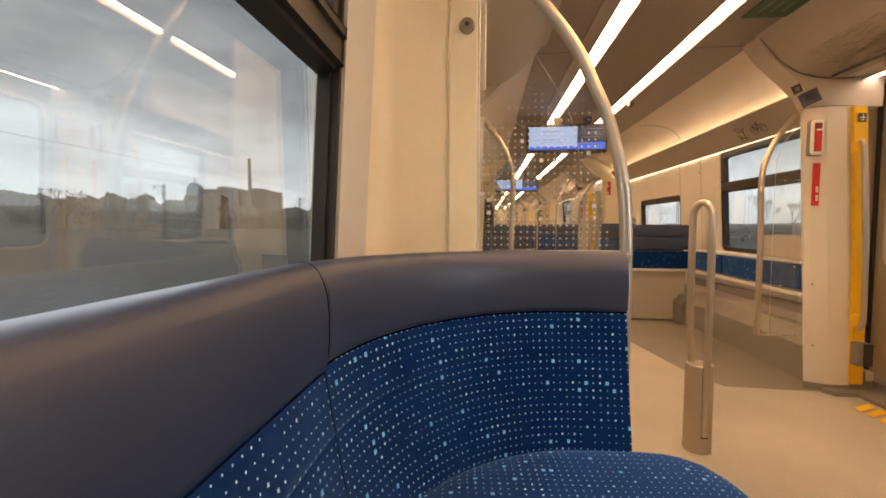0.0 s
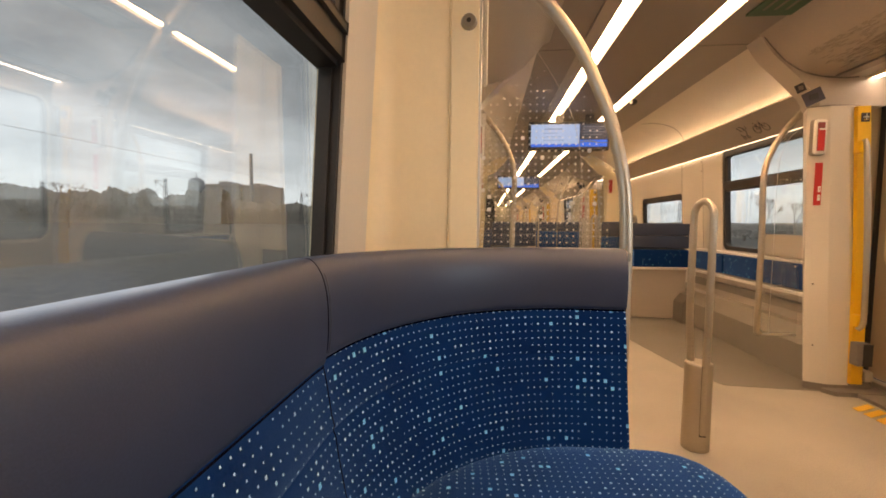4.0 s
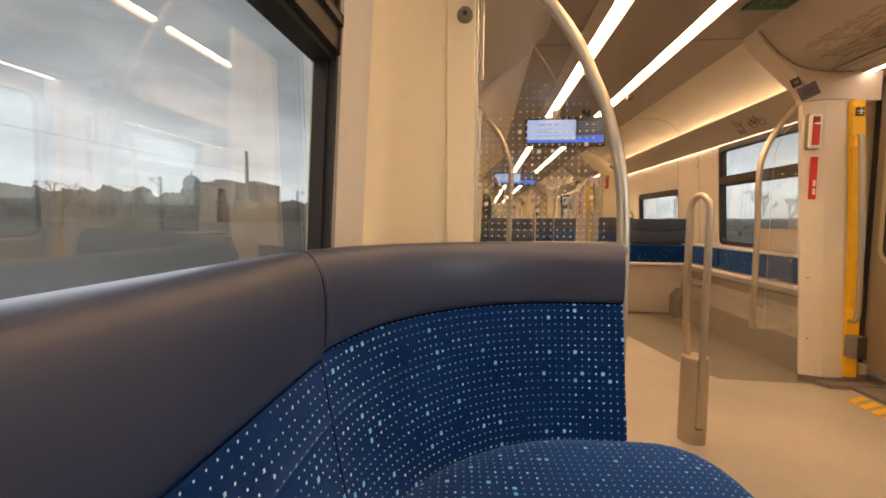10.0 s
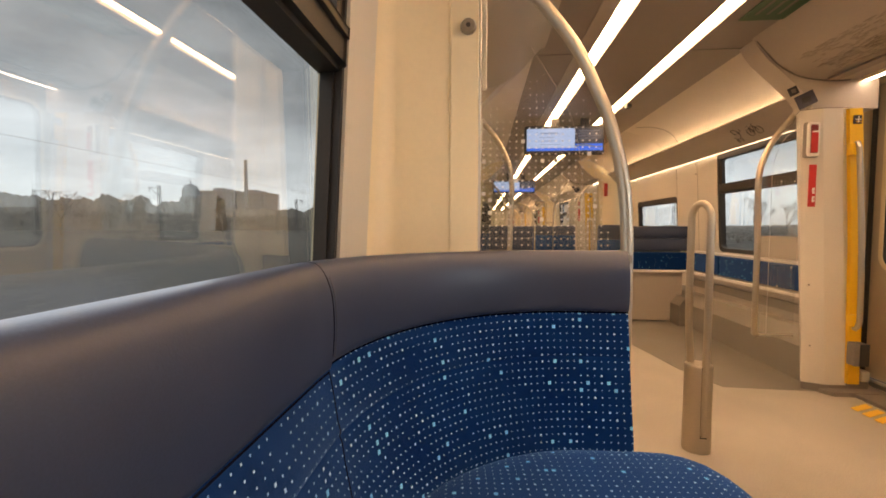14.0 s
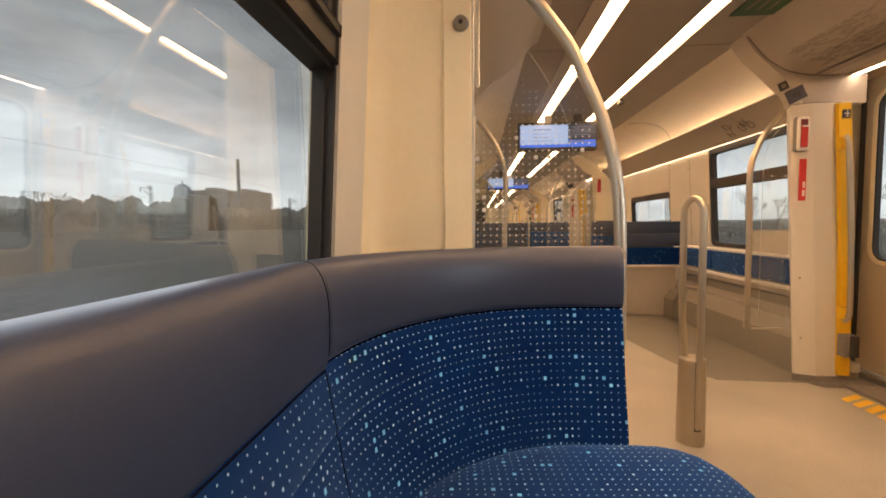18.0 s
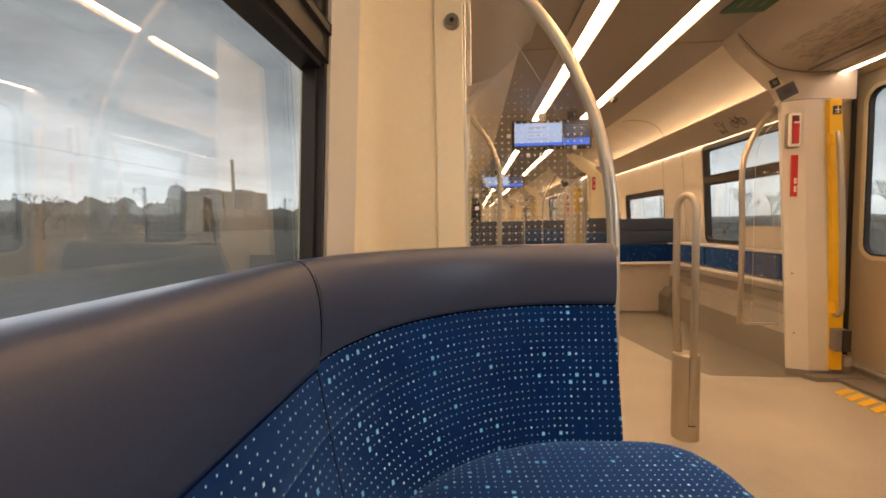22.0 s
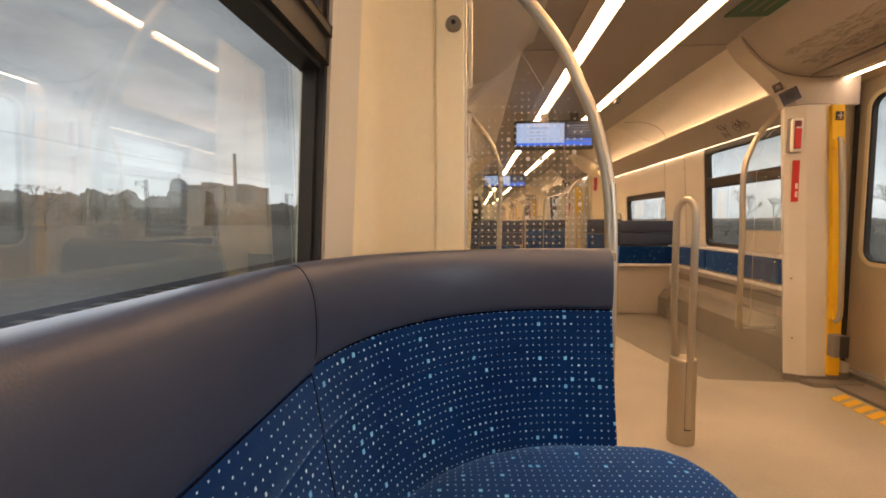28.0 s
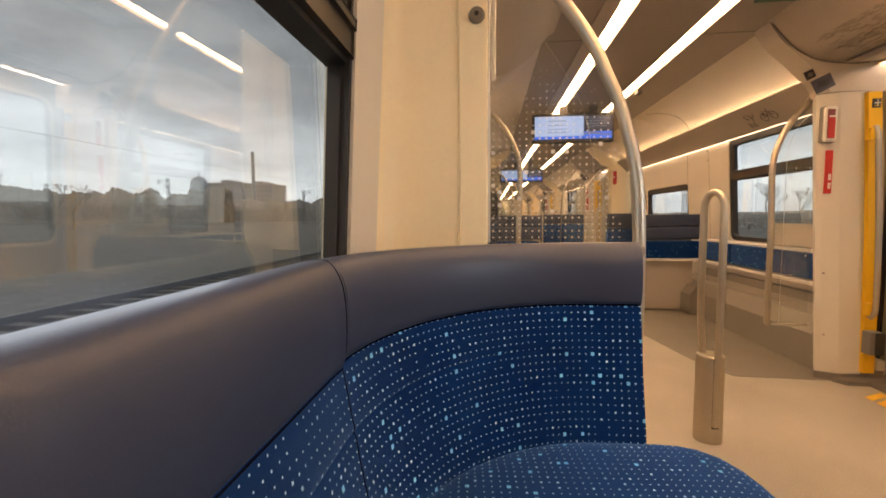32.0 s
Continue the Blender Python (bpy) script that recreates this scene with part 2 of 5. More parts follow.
M_FLOOR_BAY = surface("dark_bay_surface", (0.19, 0.172, 0.143), 0.5, grain=260, vary=0.16, stain=3.0, dirt=0.08, bump=0.05)
# grey duct colour, taken darker for the weak light low in the bay
M_SKIRT = surface("grey_lower_panel", (0.255, 0.23, 0.19), 0.45, grain=120, vary=0.04, dirt=0.08)
M_DARK = surface("black_rubber", (0.025, 0.022, 0.02), 0.5, grain=90, vary=0.1, dirt=0.15, bump=0.1)
M_FRAME = surface("dark_anodised_frame", (0.055, 0.048, 0.042), 0.36, metal=0.5, grain=140, vary=0.08, dirt=0.12)
M_STEEL = surface("brushed_steel_tube", (0.52, 0.465, 0.38), 0.44, metal=1.0, grain=220, vary=0.05, dirt=0.06, bump=0.03)
M_ALU = surface("brushed_aluminium", (0.72, 0.69, 0.64), 0.34, metal=1.0, grain=180, vary=0.05, dirt=0.06)
M_BOLT = surface("dark_steel_bolt", (0.30, 0.275, 0.24), 0.34, metal=1.0, grain=160, vary=0.06)
M_LEATHER = surface("dark_grey_leather", (0.026, 0.037, 0.076), 0.60, grain=420, vary=0.10, stain=5.0, dirt=0.12, bump=0.16, coat=0.5)
M_LEATHER.node_tree.nodes["Principled BSDF"].inputs["Specular IOR Level"].default_value = 0.25
M_LEATHER.node_tree.nodes["Principled BSDF"].inputs["Coat IOR"].default_value = 1.65
M_LEATHER.node_tree.nodes["Principled BSDF"].inputs["Coat Roughness"].default_value = 0.38
M_FABRIC = moquette("blue_dotted_moquette")
M_FABRIC_FOLD = moquette("sparsely_dotted_moquette", 0.90)
M_SEAM = surface("dark_seam_and_shadow", (0.003, 0.005, 0.014), 0.95, bump=0)
M_SEAM.node_tree.nodes["Principled BSDF"].inputs["Specular IOR Level"].default_value = 0.1
M_SEAM_BLUE = surface("dark_blue_piping", (0.002, 0.005, 0.018), 0.9, bump=0)
M_STITCH = surface("grey_thread", (0.11, 0.11, 0.13), 0.8, bump=0)
M_YELLOW = surface("yellow_door_edge", (0.80, 0.47, 0.008), 0.42, grain=70, vary=0.03, dirt=0.06)
M_DOOR = surface("champagne_door_leaf", (0.62, 0.50, 0.325), 0.36, metal=0.15, grain=160, vary=0.04, dirt=0.06)
M_RED = surface("red_emergency_plastic", (0.52, 0.025, 0.018), 0.4, grain=60, vary=0.04, dirt=0.06)
M_RED_DARK = surface("shaded_red_plastic", (0.16, 0.012, 0.010), 0.45, grain=60, vary=0.04, dirt=0.08)
M_WHITE = surface("white_plastic", (0.78, 0.74, 0.68), 0.4, grain=60, vary=0.02, dirt=0.04)
M_GREEN = surface("green_sign", (0.035, 0.10, 0.04), 0.45, grain=60, vary=0.04, dirt=0.06)
M_INK = surface("grey_print", (0.20, 0.175, 0.15), 0.6, bump=0)
M_INK_DARK = surface("dark_print", (0.05, 0.045, 0.045), 0.6, bump=0)
M_SIGN = surface("dark_sign_foil", (0.06, 0.055, 0.07), 0.35, bump=0)
M_FRIT = surface("white_glass_print", (0.66, 0.64, 0.60), 0.6, bump=0)
M_GLASS = clear_glass("window_glass", (0.94, 0.955, 0.955), 2.0, dusty=0.02, rise_power=3.2)
M_SCREEN_GLASS = clear_glass("partition_glass", (0.94, 0.95, 0.94), 1.45, dusty=0.05)
M_LED = emitter("ceiling_led", LED, LED_CEILING)
M_LED_COVE = emitter("cove_led", (1.0, 0.67, 0.40), LED_COVE)
M_LED_WALL = emitter("wall_led", (1.0, 0.70, 0.46), LED_WALL)
M_LED_DOOR = emitter("door_led", (1.0, 0.74, 0.56), LED_DOOR)
M_SCR_PALE = emitter("screen_pale_page", (0.52, 0.66, 1.0), 0.85, (0.02, 0.02, 0.02))
M_SCR_NAVY = emitter("screen_navy_page", (0.02, 0.06, 0.16), 0.28, (0.02, 0.02, 0.02))
M_SCR_BLUE = emitter("screen_blue_band", (0.012, 0.14, 0.80), 1.15, (0.02, 0.02, 0.02))
M_SCR_TEXT = emitter("screen_faint_text", (0.40, 0.50, 0.78), 0.72, (0.02, 0.02, 0.02))
M_SCR_LINE = emitter("screen_text_line", (0.45, 0.55, 0.75), 0.35, (0.02, 0.02, 0.02))


# ---- mesh helpers ----
def finish(name, bm, material, parent=None, label="", smooth=False):
    bmesh.ops.recalc_face_normals(bm, faces=bm.faces[:])
    me = bpy.data.meshes.new(name)
    bm.to_mesh(me)
    bm.free()
    me.materials.append(material)
    if smooth:
        me.polygons.foreach_set("use_smooth", [True] * len(me.polygons))
        me.set_sharp_from_angle(angle=radians(38))
    ob = new(name, me)
    if parent is not None:
        ob.parent = parent
    if label:
        ob["label"] = label
    return ob


def part(name, bm, material, parent, label="", smooth=False):
    return finish(name, bm, material, parent, label, smooth)


def thing(name, label, category, group="", kind="", at=(0, 0, 0)):
    return tagged(place(new(name), at), label, category, group, kind)


def place(ob, at):
    ob.location = at
    return ob


def bx(x0, y0, z0, x1, y1, z1, bevel=0.0, bm=None):
    own = bmesh.new()
    r = bmesh.ops.create_cube(own, size=1.0)
    bmesh.ops.transform(own, verts=r["verts"], matrix=Matrix.Translation(((x0 + x1) / 2, (y0 + y1) / 2, (z0 + z1) / 2))
                        @ Matrix.Diagonal((abs(x1 - x0), abs(y1 - y0), abs(z1 - z0), 1)))
    if bevel:
        bmesh.ops.bevel(own, geom=own.edges[:], offset=bevel, segments=2, profile=0.6, affect="EDGES", clamp_overlap=True)
    if bm is None:
        return own
    return join(bm, own)


def with_uv(bm):
    """Box-mapped UV in metres, for the woven cloth."""
    uvl = bm.loops.layers.uv.verify()
    bm.normal_update()
    for fc in bm.faces:
        for lp in fc.loops:
            c = lp.vert.co
            lp[uvl].uv = (c.y, c.z) if abs(fc.normal.x) > abs(fc.normal.y) and abs(fc.normal.x) > abs(fc.normal.z) else (c.x, c.z + c.y)
    return bm


def join(bm, other):
    me = bpy.data.meshes.new("tmp")
    other.to_mesh(me)
    other.free()
    bm.from_mesh(me)
    bpy.data.meshes.remove(me)
    return bm


def loft(rings, closed=True, caps=True):
    """Quads between rings of equally many points; closed: each ring is a loop."""
    bm = bmesh.new()
    vs = [[bm.verts.new(p) for p in ring] for ring in rings]
    n = len(rings[0])
    for a, b in zip(vs, vs[1:]):
        for i in range(n if closed else n - 1):
            j = (i + 1) % n
            bm.faces.new((a[i], a[j], b[j], b[i]))
    if caps and closed:
        bm.faces.new(vs[0][::-1])
        bm.faces.new(vs[-1])
    return bm


def tube(points, r, sides=14, smooth_steps=0):
    pts = [Vector(p) for p in points]
    rings, side = [], None
    for i, p in enumerate(pts):
        d = (pts[min(i + 1, len(pts) - 1)] - pts[max(i - 1, 0)]).normalized()
        if side is None:
            side = d.cross(Vector((0.3, 1, 0.2))).normalized()
        side = (side - d * side.dot(d)).normalized()
        up = d.cross(side)
        rings.append([p + (side * math.cos(2 * math.pi * k / sides) + up * math.sin(2 * math.pi * k / sides)) * r for k in range(sides)])
    return loft(rings)


def spline(ctrl, steps=8):
    """Points of a smooth line through the control points."""
    c = [Vector(p) for p in ctrl]
    c = [c[0] * 2 - c[1]] + c + [c[-1] * 2 - c[-2]]
    out = []
    for a, b, d, e in zip(c, c[1:], c[2:], c[3:]):
        for k in range(steps):
            t = k / steps
            out.append(0.5 * ((2 * b) + (d - a) * t + (2 * a - 5 * b + 4 * d - e) * t * t + (3 * b - a - 3 * d + e) * t ** 3))
    out.append(c[-2])
    return out


def shell(profile, thick, y0, y1):
    """A panel whose cross-section is the line (x, z) thickened to the left of its course, run along the coach."""
    p = [Vector((x, z)) for x, z in profile]
    back = []
    for i, q in enumerate(p):
        d = (p[min(i + 1, len(p) - 1)] - p[max(i - 1, 0)]).normalized()
        back.append(q + Vector((-d.y, d.x)) * thick)
    loop = [(v.x, v.y) for v in p] + [(v.x, v.y) for v in reversed(back)]
    return loft([[(x, y, z) for x, z in loop] for y in (y0, y1)])


def sx(side, d):
    return XC + side * d


def wall_d(z, d=1.31):
    """Distance of the leaning lining from the centre line at a height."""
    return d - LEAN * (z - 1.0)


def rounded(y0, z0, y1, z1, r, n=5):
    out = []
    for cy, cz, a0 in ((y1 - r, z0 + r, -90), (y1 - r, z1 - r, 0), (y0 + r, z1 - r, 90), (y0 + r, z0 + r, 180)):
        for k in range(n + 1):
            a = radians(a0 + 90 * k / n)
            out.append((cy + r * math.cos(a), cz + r * math.sin(a)))
    return out


def ring_plate(side, outer, inner, d0, d1):
    """A plate along the side wall with a hole: both outlines are loops of (y, z) with the same count."""
    bm = bmesh.new()
    rows = []
    for loop, d in ((outer, d0), (inner, d0), (inner, d1), (outer, d1)):
        rows.append([bm.verts.new((sx(side, wall_d(z, d)), y, z)) for y, z in loop])
    n = len(outer)
    for a, b in zip(rows, rows[1:] + rows[:1]):
        for i in range(n):
            j = (i + 1) % n
            bm.faces.new((a[i], a[j], b[j], b[i]))
    return bm


def square_loop(y0, z0, y1, z1, n=5):
    """The corners of a rectangle, each given n + 1 points along its two sides, to pair with rounded()."""
    out = []
    cy, cz = (y0 + y1) / 2, (z0 + z1) / 2
    for a0 in (-90, 0, 90, 180):
        for k in range(n + 1):
            a = radians(a0 + 90 * k / n)
            c, s = math.cos(a), math.sin(a)
            m = max(abs(c), abs(s))
            out.append((cy + (y1 - y0) / 2 * c / m, cz + (z1 - z0) / 2 * s / m))
    return out


def wall_box(side, d0, d1, y0, y1, z0, z1, bevel=0.0):
    """A box on the leaning side wall between two distances from the centre line."""
    bm = bx(0, y0, z0, 1, y1, z1, 0)
    for v in bm.verts:
        v.co.x = sx(side, wall_d(v.co.z, d1 if v.co.x > 0.5 else d0))
    if bevel:
        bmesh.ops.bevel(bm, geom=bm.edges[:], offset=bevel, segments=2, profile=0.6, affect="EDGES", clamp_overlap=True)
    return bm


# ---- the coach: floor, walls, ceiling ----
Y0, Y1 = -4.6, 29.5

floor_ob = tagged(finish("floor", bx(XC - 1.5, Y0, -0.06, XC + 1.5, Y1, 0.0), M_FLOOR), "beige speckled vinyl floor of the railway coach", "floor", kind="structure")
bm = bmesh.new()
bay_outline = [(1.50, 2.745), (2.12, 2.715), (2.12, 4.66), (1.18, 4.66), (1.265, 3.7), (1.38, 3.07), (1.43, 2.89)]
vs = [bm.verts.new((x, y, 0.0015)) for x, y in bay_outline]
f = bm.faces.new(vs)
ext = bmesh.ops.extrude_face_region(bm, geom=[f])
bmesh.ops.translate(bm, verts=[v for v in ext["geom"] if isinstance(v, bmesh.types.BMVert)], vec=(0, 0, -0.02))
tagged(finish("floor_bay", bm, M_FLOOR_BAY), "darker patch of the floor in the folding seat bay", "floor", kind="structure")


def build_window(side, y0, y1, z0, z1, n, split=True, wide=0.0):
    """A coach window in its lining: dark rubber frame, panes, hopper rail."""
    w = thing("window_%d" % n, "coach window with dark frame and hopper light above", "window", kind="structure")
    part("frame", ring_plate(side, rounded(y0, z0, y1, z1, 0.06), rounded(y0 + 0.013 + wide, z0 + 0.016 + wide, y1 - 0.013 - wide, z1 - 0.016 - 2.6 * wide, 0.048), 1.318, 1.368), M_DARK, w)
    low = 0.016 if wide else 0.0
    part("rim", ring_plate(side, rounded(y0 + 0.012, z0 + 0.015, y1 - 0.012, z1 - 0.015, 0.048), rounded(y0 + 0.021, z0 + 0.026, y1 - 0.021, z1 - 0.026, 0.04), 1.336, 1.366), M_FRAME, w)
    if split:
        part("hopper_rail", wall_box(side, 1.314, 1.372, y0 + 0.02, y1 - 0.018, 1.352 - low, 1.420 - low, 0.006), M_FRAME, w, "dark anodised rail of the hopper window")
        part("rail_lip", wall_box(side, 1.306, 1.316, y0 + 0.02, y1 - 0.018, 1.408 - low, 1.428 - low, 0.003), M_FRAME, w)
        part("rail_seal", wall_box(side, 1.326, 1.370, y0 + 0.02, y1 - 0.018, 1.338 - low, 1.353 - low, 0.003), M_DARK, w)
        part("hopper_stile", wall_box(side, 1.325, 1.362, y1 - 0.055, y1 - 0.02, 1.42, z1 - 0.03, 0.004), M_FRAME, w)
        part("hopper_stile", wall_box(side, 1.325, 1.362, y0 + 0.02, y0 + 0.055, 1.42, z1 - 0.03, 0.004), M_FRAME, w)
        spans = ((z0 + 0.015, 1.365), (1.39, z1 - 0.015))
    else:
        spans = ((z0 + 0.015, z1 - 0.015),)
    # the near windows are glazed flush with the outer skin, the far ones within the lining
    if wide:
        d, over = 1.352, -0.012
    else:
        d, over = 1.374, 0.06
        part("border", ring_plate(side, rounded(y0 - 0.06, z0 - 0.03, y1 + 0.06, z1 + 0.06, 0.05), rounded(y0 - 0.002, z0 + 0.004, y1 + 0.004, z1 - 0.004, 0.05), 1.3685, 1.3725), M_DARK, w, "black bonded edge of the glass")
        spans = ((z0 - 0.02, z1 + 0.05),)
    for za, zb in spans:
        bm = bx(sx(side, d), y0 - over, za, sx(side, d + 0.006), y1 + over, zb)
        if not wide:
            for v in bm.verts:
                v.co.x -= side * 0.018 * (v.co.z - 1.0)
        pane = part("pane", bm, M_GLASS, w, "slightly dusty tinted pane")
        pane.visible_shadow = False
    return w


# window bays along one side: start and end of the wall section, window opening
# the first bay, unseen behind the viewpoint, is added to let in daylight
BAYS = [(-4.6, -1.1, -4.1, -1.45, 1), (-1.1, 1.16, -0.75, 0.935, 1), (2.86, 4.72, 3.02, 4.37, 1), (4.72, 7.26, 5.215, 6.50, 0)]
for k in range(1, 4):
    BAYS += [(2.86 + PERIOD * k, 4.72 + PERIOD * k, 3.02 + PERIOD * k, 4.50 + PERIOD * k, 1),
             (4.72 + PERIOD * k, 7.26 + PERIOD * k, 5.36 + PERIOD * k, 6.72 + PERIOD * k, 1)]
count = 0
for side, word in ((-1, "west"), (1, "east")):
    for i, (ya, yb, wa, wb, split) in enumerate(BAYS):
        zt = (1.72 if i > 1 else 1.69) if split else 1.365
        z0 = 0.735 if i < 2 else 0.762
        tagged(finish("wall_%s_%d" % (word, i + 1), ring_plate(side, square_loop(ya, 0.30, yb, 2.10), rounded(wa, z0, wb, zt, 0.06), 1.31, 1.345), M_WALL),
               "cream laminate side wall lining around a window", "wall", kind="structure")
        count += 1
        build_window(side, wa, wb, z0, zt, count, split, 0.021 if i > 1 else 0.0)
        tagged(finish("trim", wall_box(side, 1.296, 1.31, ya, yb, 0.700, 0.722, 0.004), M_WHITE), "pale window sill trim below the window", "trim", kind="structure")
        # lower panel and heater duct
        tagged(finish("baseboard", shell([(sx(side, 1.105), 0.0), (sx(side, 1.105), 0.22), (sx(side, 1.16), 0.305), (sx(side, 1.27), 0.325)][::side], 0.03, ya, yb), M_SKIRT),
               "grey heater duct along the foot of the side wall", "baseboard", kind="structure")
    # outer skin closes the coach
    tagged(finish("wall_%s_skin_low" % word, bx(sx(side, 1.40), Y0, -0.06, sx(side, 1.44), 1.30, 0.70), M_WALL), "lower outer skin of the coach body", "wall", kind="structure")
    for k in range(0, 5):
        ya, yb = 2.98 + PERIOD * k, 7.40 + PERIOD * k
        tagged(finish("wall_%s_skin_%d" % (word, k + 1), bx(sx(side, 1.40), ya, -0.06, sx(side, 1.44), min(yb, Y1), 0.70), M_WALL), "lower outer skin of the coach body", "wall", kind="structure")

# flat ceiling with two recessed light channels
for n, (da, db) in enumerate(((-0.66, -0.308), (-0.215, 0.215), (0.308, 0.66))):
    tagged(finish("ceiling_%d" % (n + 1), bx(XC + da, Y0, 2.12, XC + db, Y1, 2.15, 0.003), M_CEIL), "taupe flat ceiling panel", "ceiling", kind="structure")
tagged(finish("ceiling_roof", bx(XC - 1.5, Y0, 2.32, XC + 1.5, Y1, 2.36), M_CEIL), "plain roof above the ceiling panels", "ceiling", kind="structure")
for side in (-1, 1):
    strip = thing("ceiling_light_strip", "continuous warm white light strip recessed in the ceiling", "ceiling light", "ceiling light strips")
    part("channel", shell([(sx(side, 0.215), 2.15), (sx(side, 0.217), 2.175), (sx(side, 0.305), 2.175), (sx(side, 0.307), 2.15)], 0.01, -1.96, Y1), M_WHITE, strip)
    part("blank_cover", bx(sx(side, 0.218), Y0, 2.124, sx(side, 0.305), -1.97, 2.145, 0.003), M_CEIL, strip, "plain taupe cover")
    if side < 0:
        part("pale_band", bx(sx(side, 0.311), Y0, 2.112, sx(side, 0.400), Y1, 2.1195, 0.003), M_VALANCE, strip, "paler band beside the diffuser")
    y = -1.95
    while y < Y1:
        part("diffuser", bx(sx(side, 0.22), y, 2.140, sx(side, 0.303), min(y + 3.02, Y1), 2.155, 0.003), M_LED, strip, "glowing opal diffuser")
        y += 3.05

VAULT = [(0.66, 2.125), (0.72, 2.112), (0.82, 2.075), (0.92, 2.025), (1.02, 1.965), (1.12, 1.90), (1.20, 1.83), (1.235, 1.77)]
VALANCE = [(1.065, 1.872), (1.085, 1.858), (1.13, 1.815), (1.18, 1.765), (1.225, 1.715), (1.245, 1.700)]
ZONES = [(Y0, 1.24)] + [(2.887 + PERIOD * k, 7.26 + PERIOD * k) for k in range(0, 5)]
for side in (-1, 1):
    for ya, yb in ZONES:
        if ya >= Y1:
            continue
        yb = min(yb, Y1)
        step = 2.3
        y = ya
        while y < yb - 0.1:
            ye = min(y + step, yb)
            if yb - ye < 0.4:
                ye = yb
            tagged(finish("ceiling_vault", shell([(sx(side, d), z) for d, z in VAULT][::side], 0.02, y + 0.004, ye - 0.004), M_VAULT, smooth=True),
                   "cream curved ceiling vault washed by hidden light", "ceiling", kind="structure")
            y = ye
        tagged(finish("trim_valance", shell([(sx(side, d), z) for d, z in VALANCE][::side], 0.012, ya, yb), M_VALANCE, smooth=True),
               "greige slanted valance panel above the windows", "valance", kind="structure")
        cove = thing("cove_light", "warm light strip hidden behind the valance", "light strip", "cove lights")
        part("diffuser", loft([[(sx(side, d), yy, z) for d, z in ((1.174, 1.788), (1.190, 1.806), (1.193, 1.803), (1.177, 1.785))] for yy in (ya + 0.01, yb - 0.01)]), M_LED_COVE, cove)
        part("channel", loft([[(sx(side, d), yy, z) for d, z in ((1.178, 1.784), (1.195, 1.804), (1.203, 1.798), (1.186, 1.778))] for yy in (ya + 0.01, yb - 0.01)]), M_WHITE, cove)
        line = thing("wall_light", "thin warm light line under the valance above the windows", "light strip", "wall light lines")
        part("diffuser", bx(sx(side, 1.247), ya + 0.01, 1.699, sx(side, 1.257), yb - 0.01, 1.707), M_LED_WALL, line)
        part("channel", bx(sx(side, 1.244), ya + 0.01, 1.709, sx(side, 1.275), yb - 0.01, 1.72), M_WHITE, line)

tagged(finish("wall_south", bx(XC - 1.5, Y0 - 0.05, 0, XC + 1.5, Y0, 2.32), M_WALL), "plain cream end wall of the coach", "wall", kind="structure")
tagged(finish("wall_north", bx(XC - 1.5, Y1, 0, XC + 1.5, Y1 + 0.05, 2.32), M_WALL), "plain cream end wall of the coach", "wall", kind="structure")


# ---- doors and pillars ----
def pillar_loop(z, s=0.0):
    """Plan of a door pillar at a height, in distance from the centre line and course along the coach."""
    k = LEAN * (z - 0.26)
    return [(0.98 - 0.8 * k, 0.02), (1.003 - 0.8 * k, 0.004), (1.08 - 0.9 * k, -0.03), (1.195 - k, -0.03), (1.30 - k, 0.0), (1.33 - k, 0.13), (1.05 - k, 0.13)]


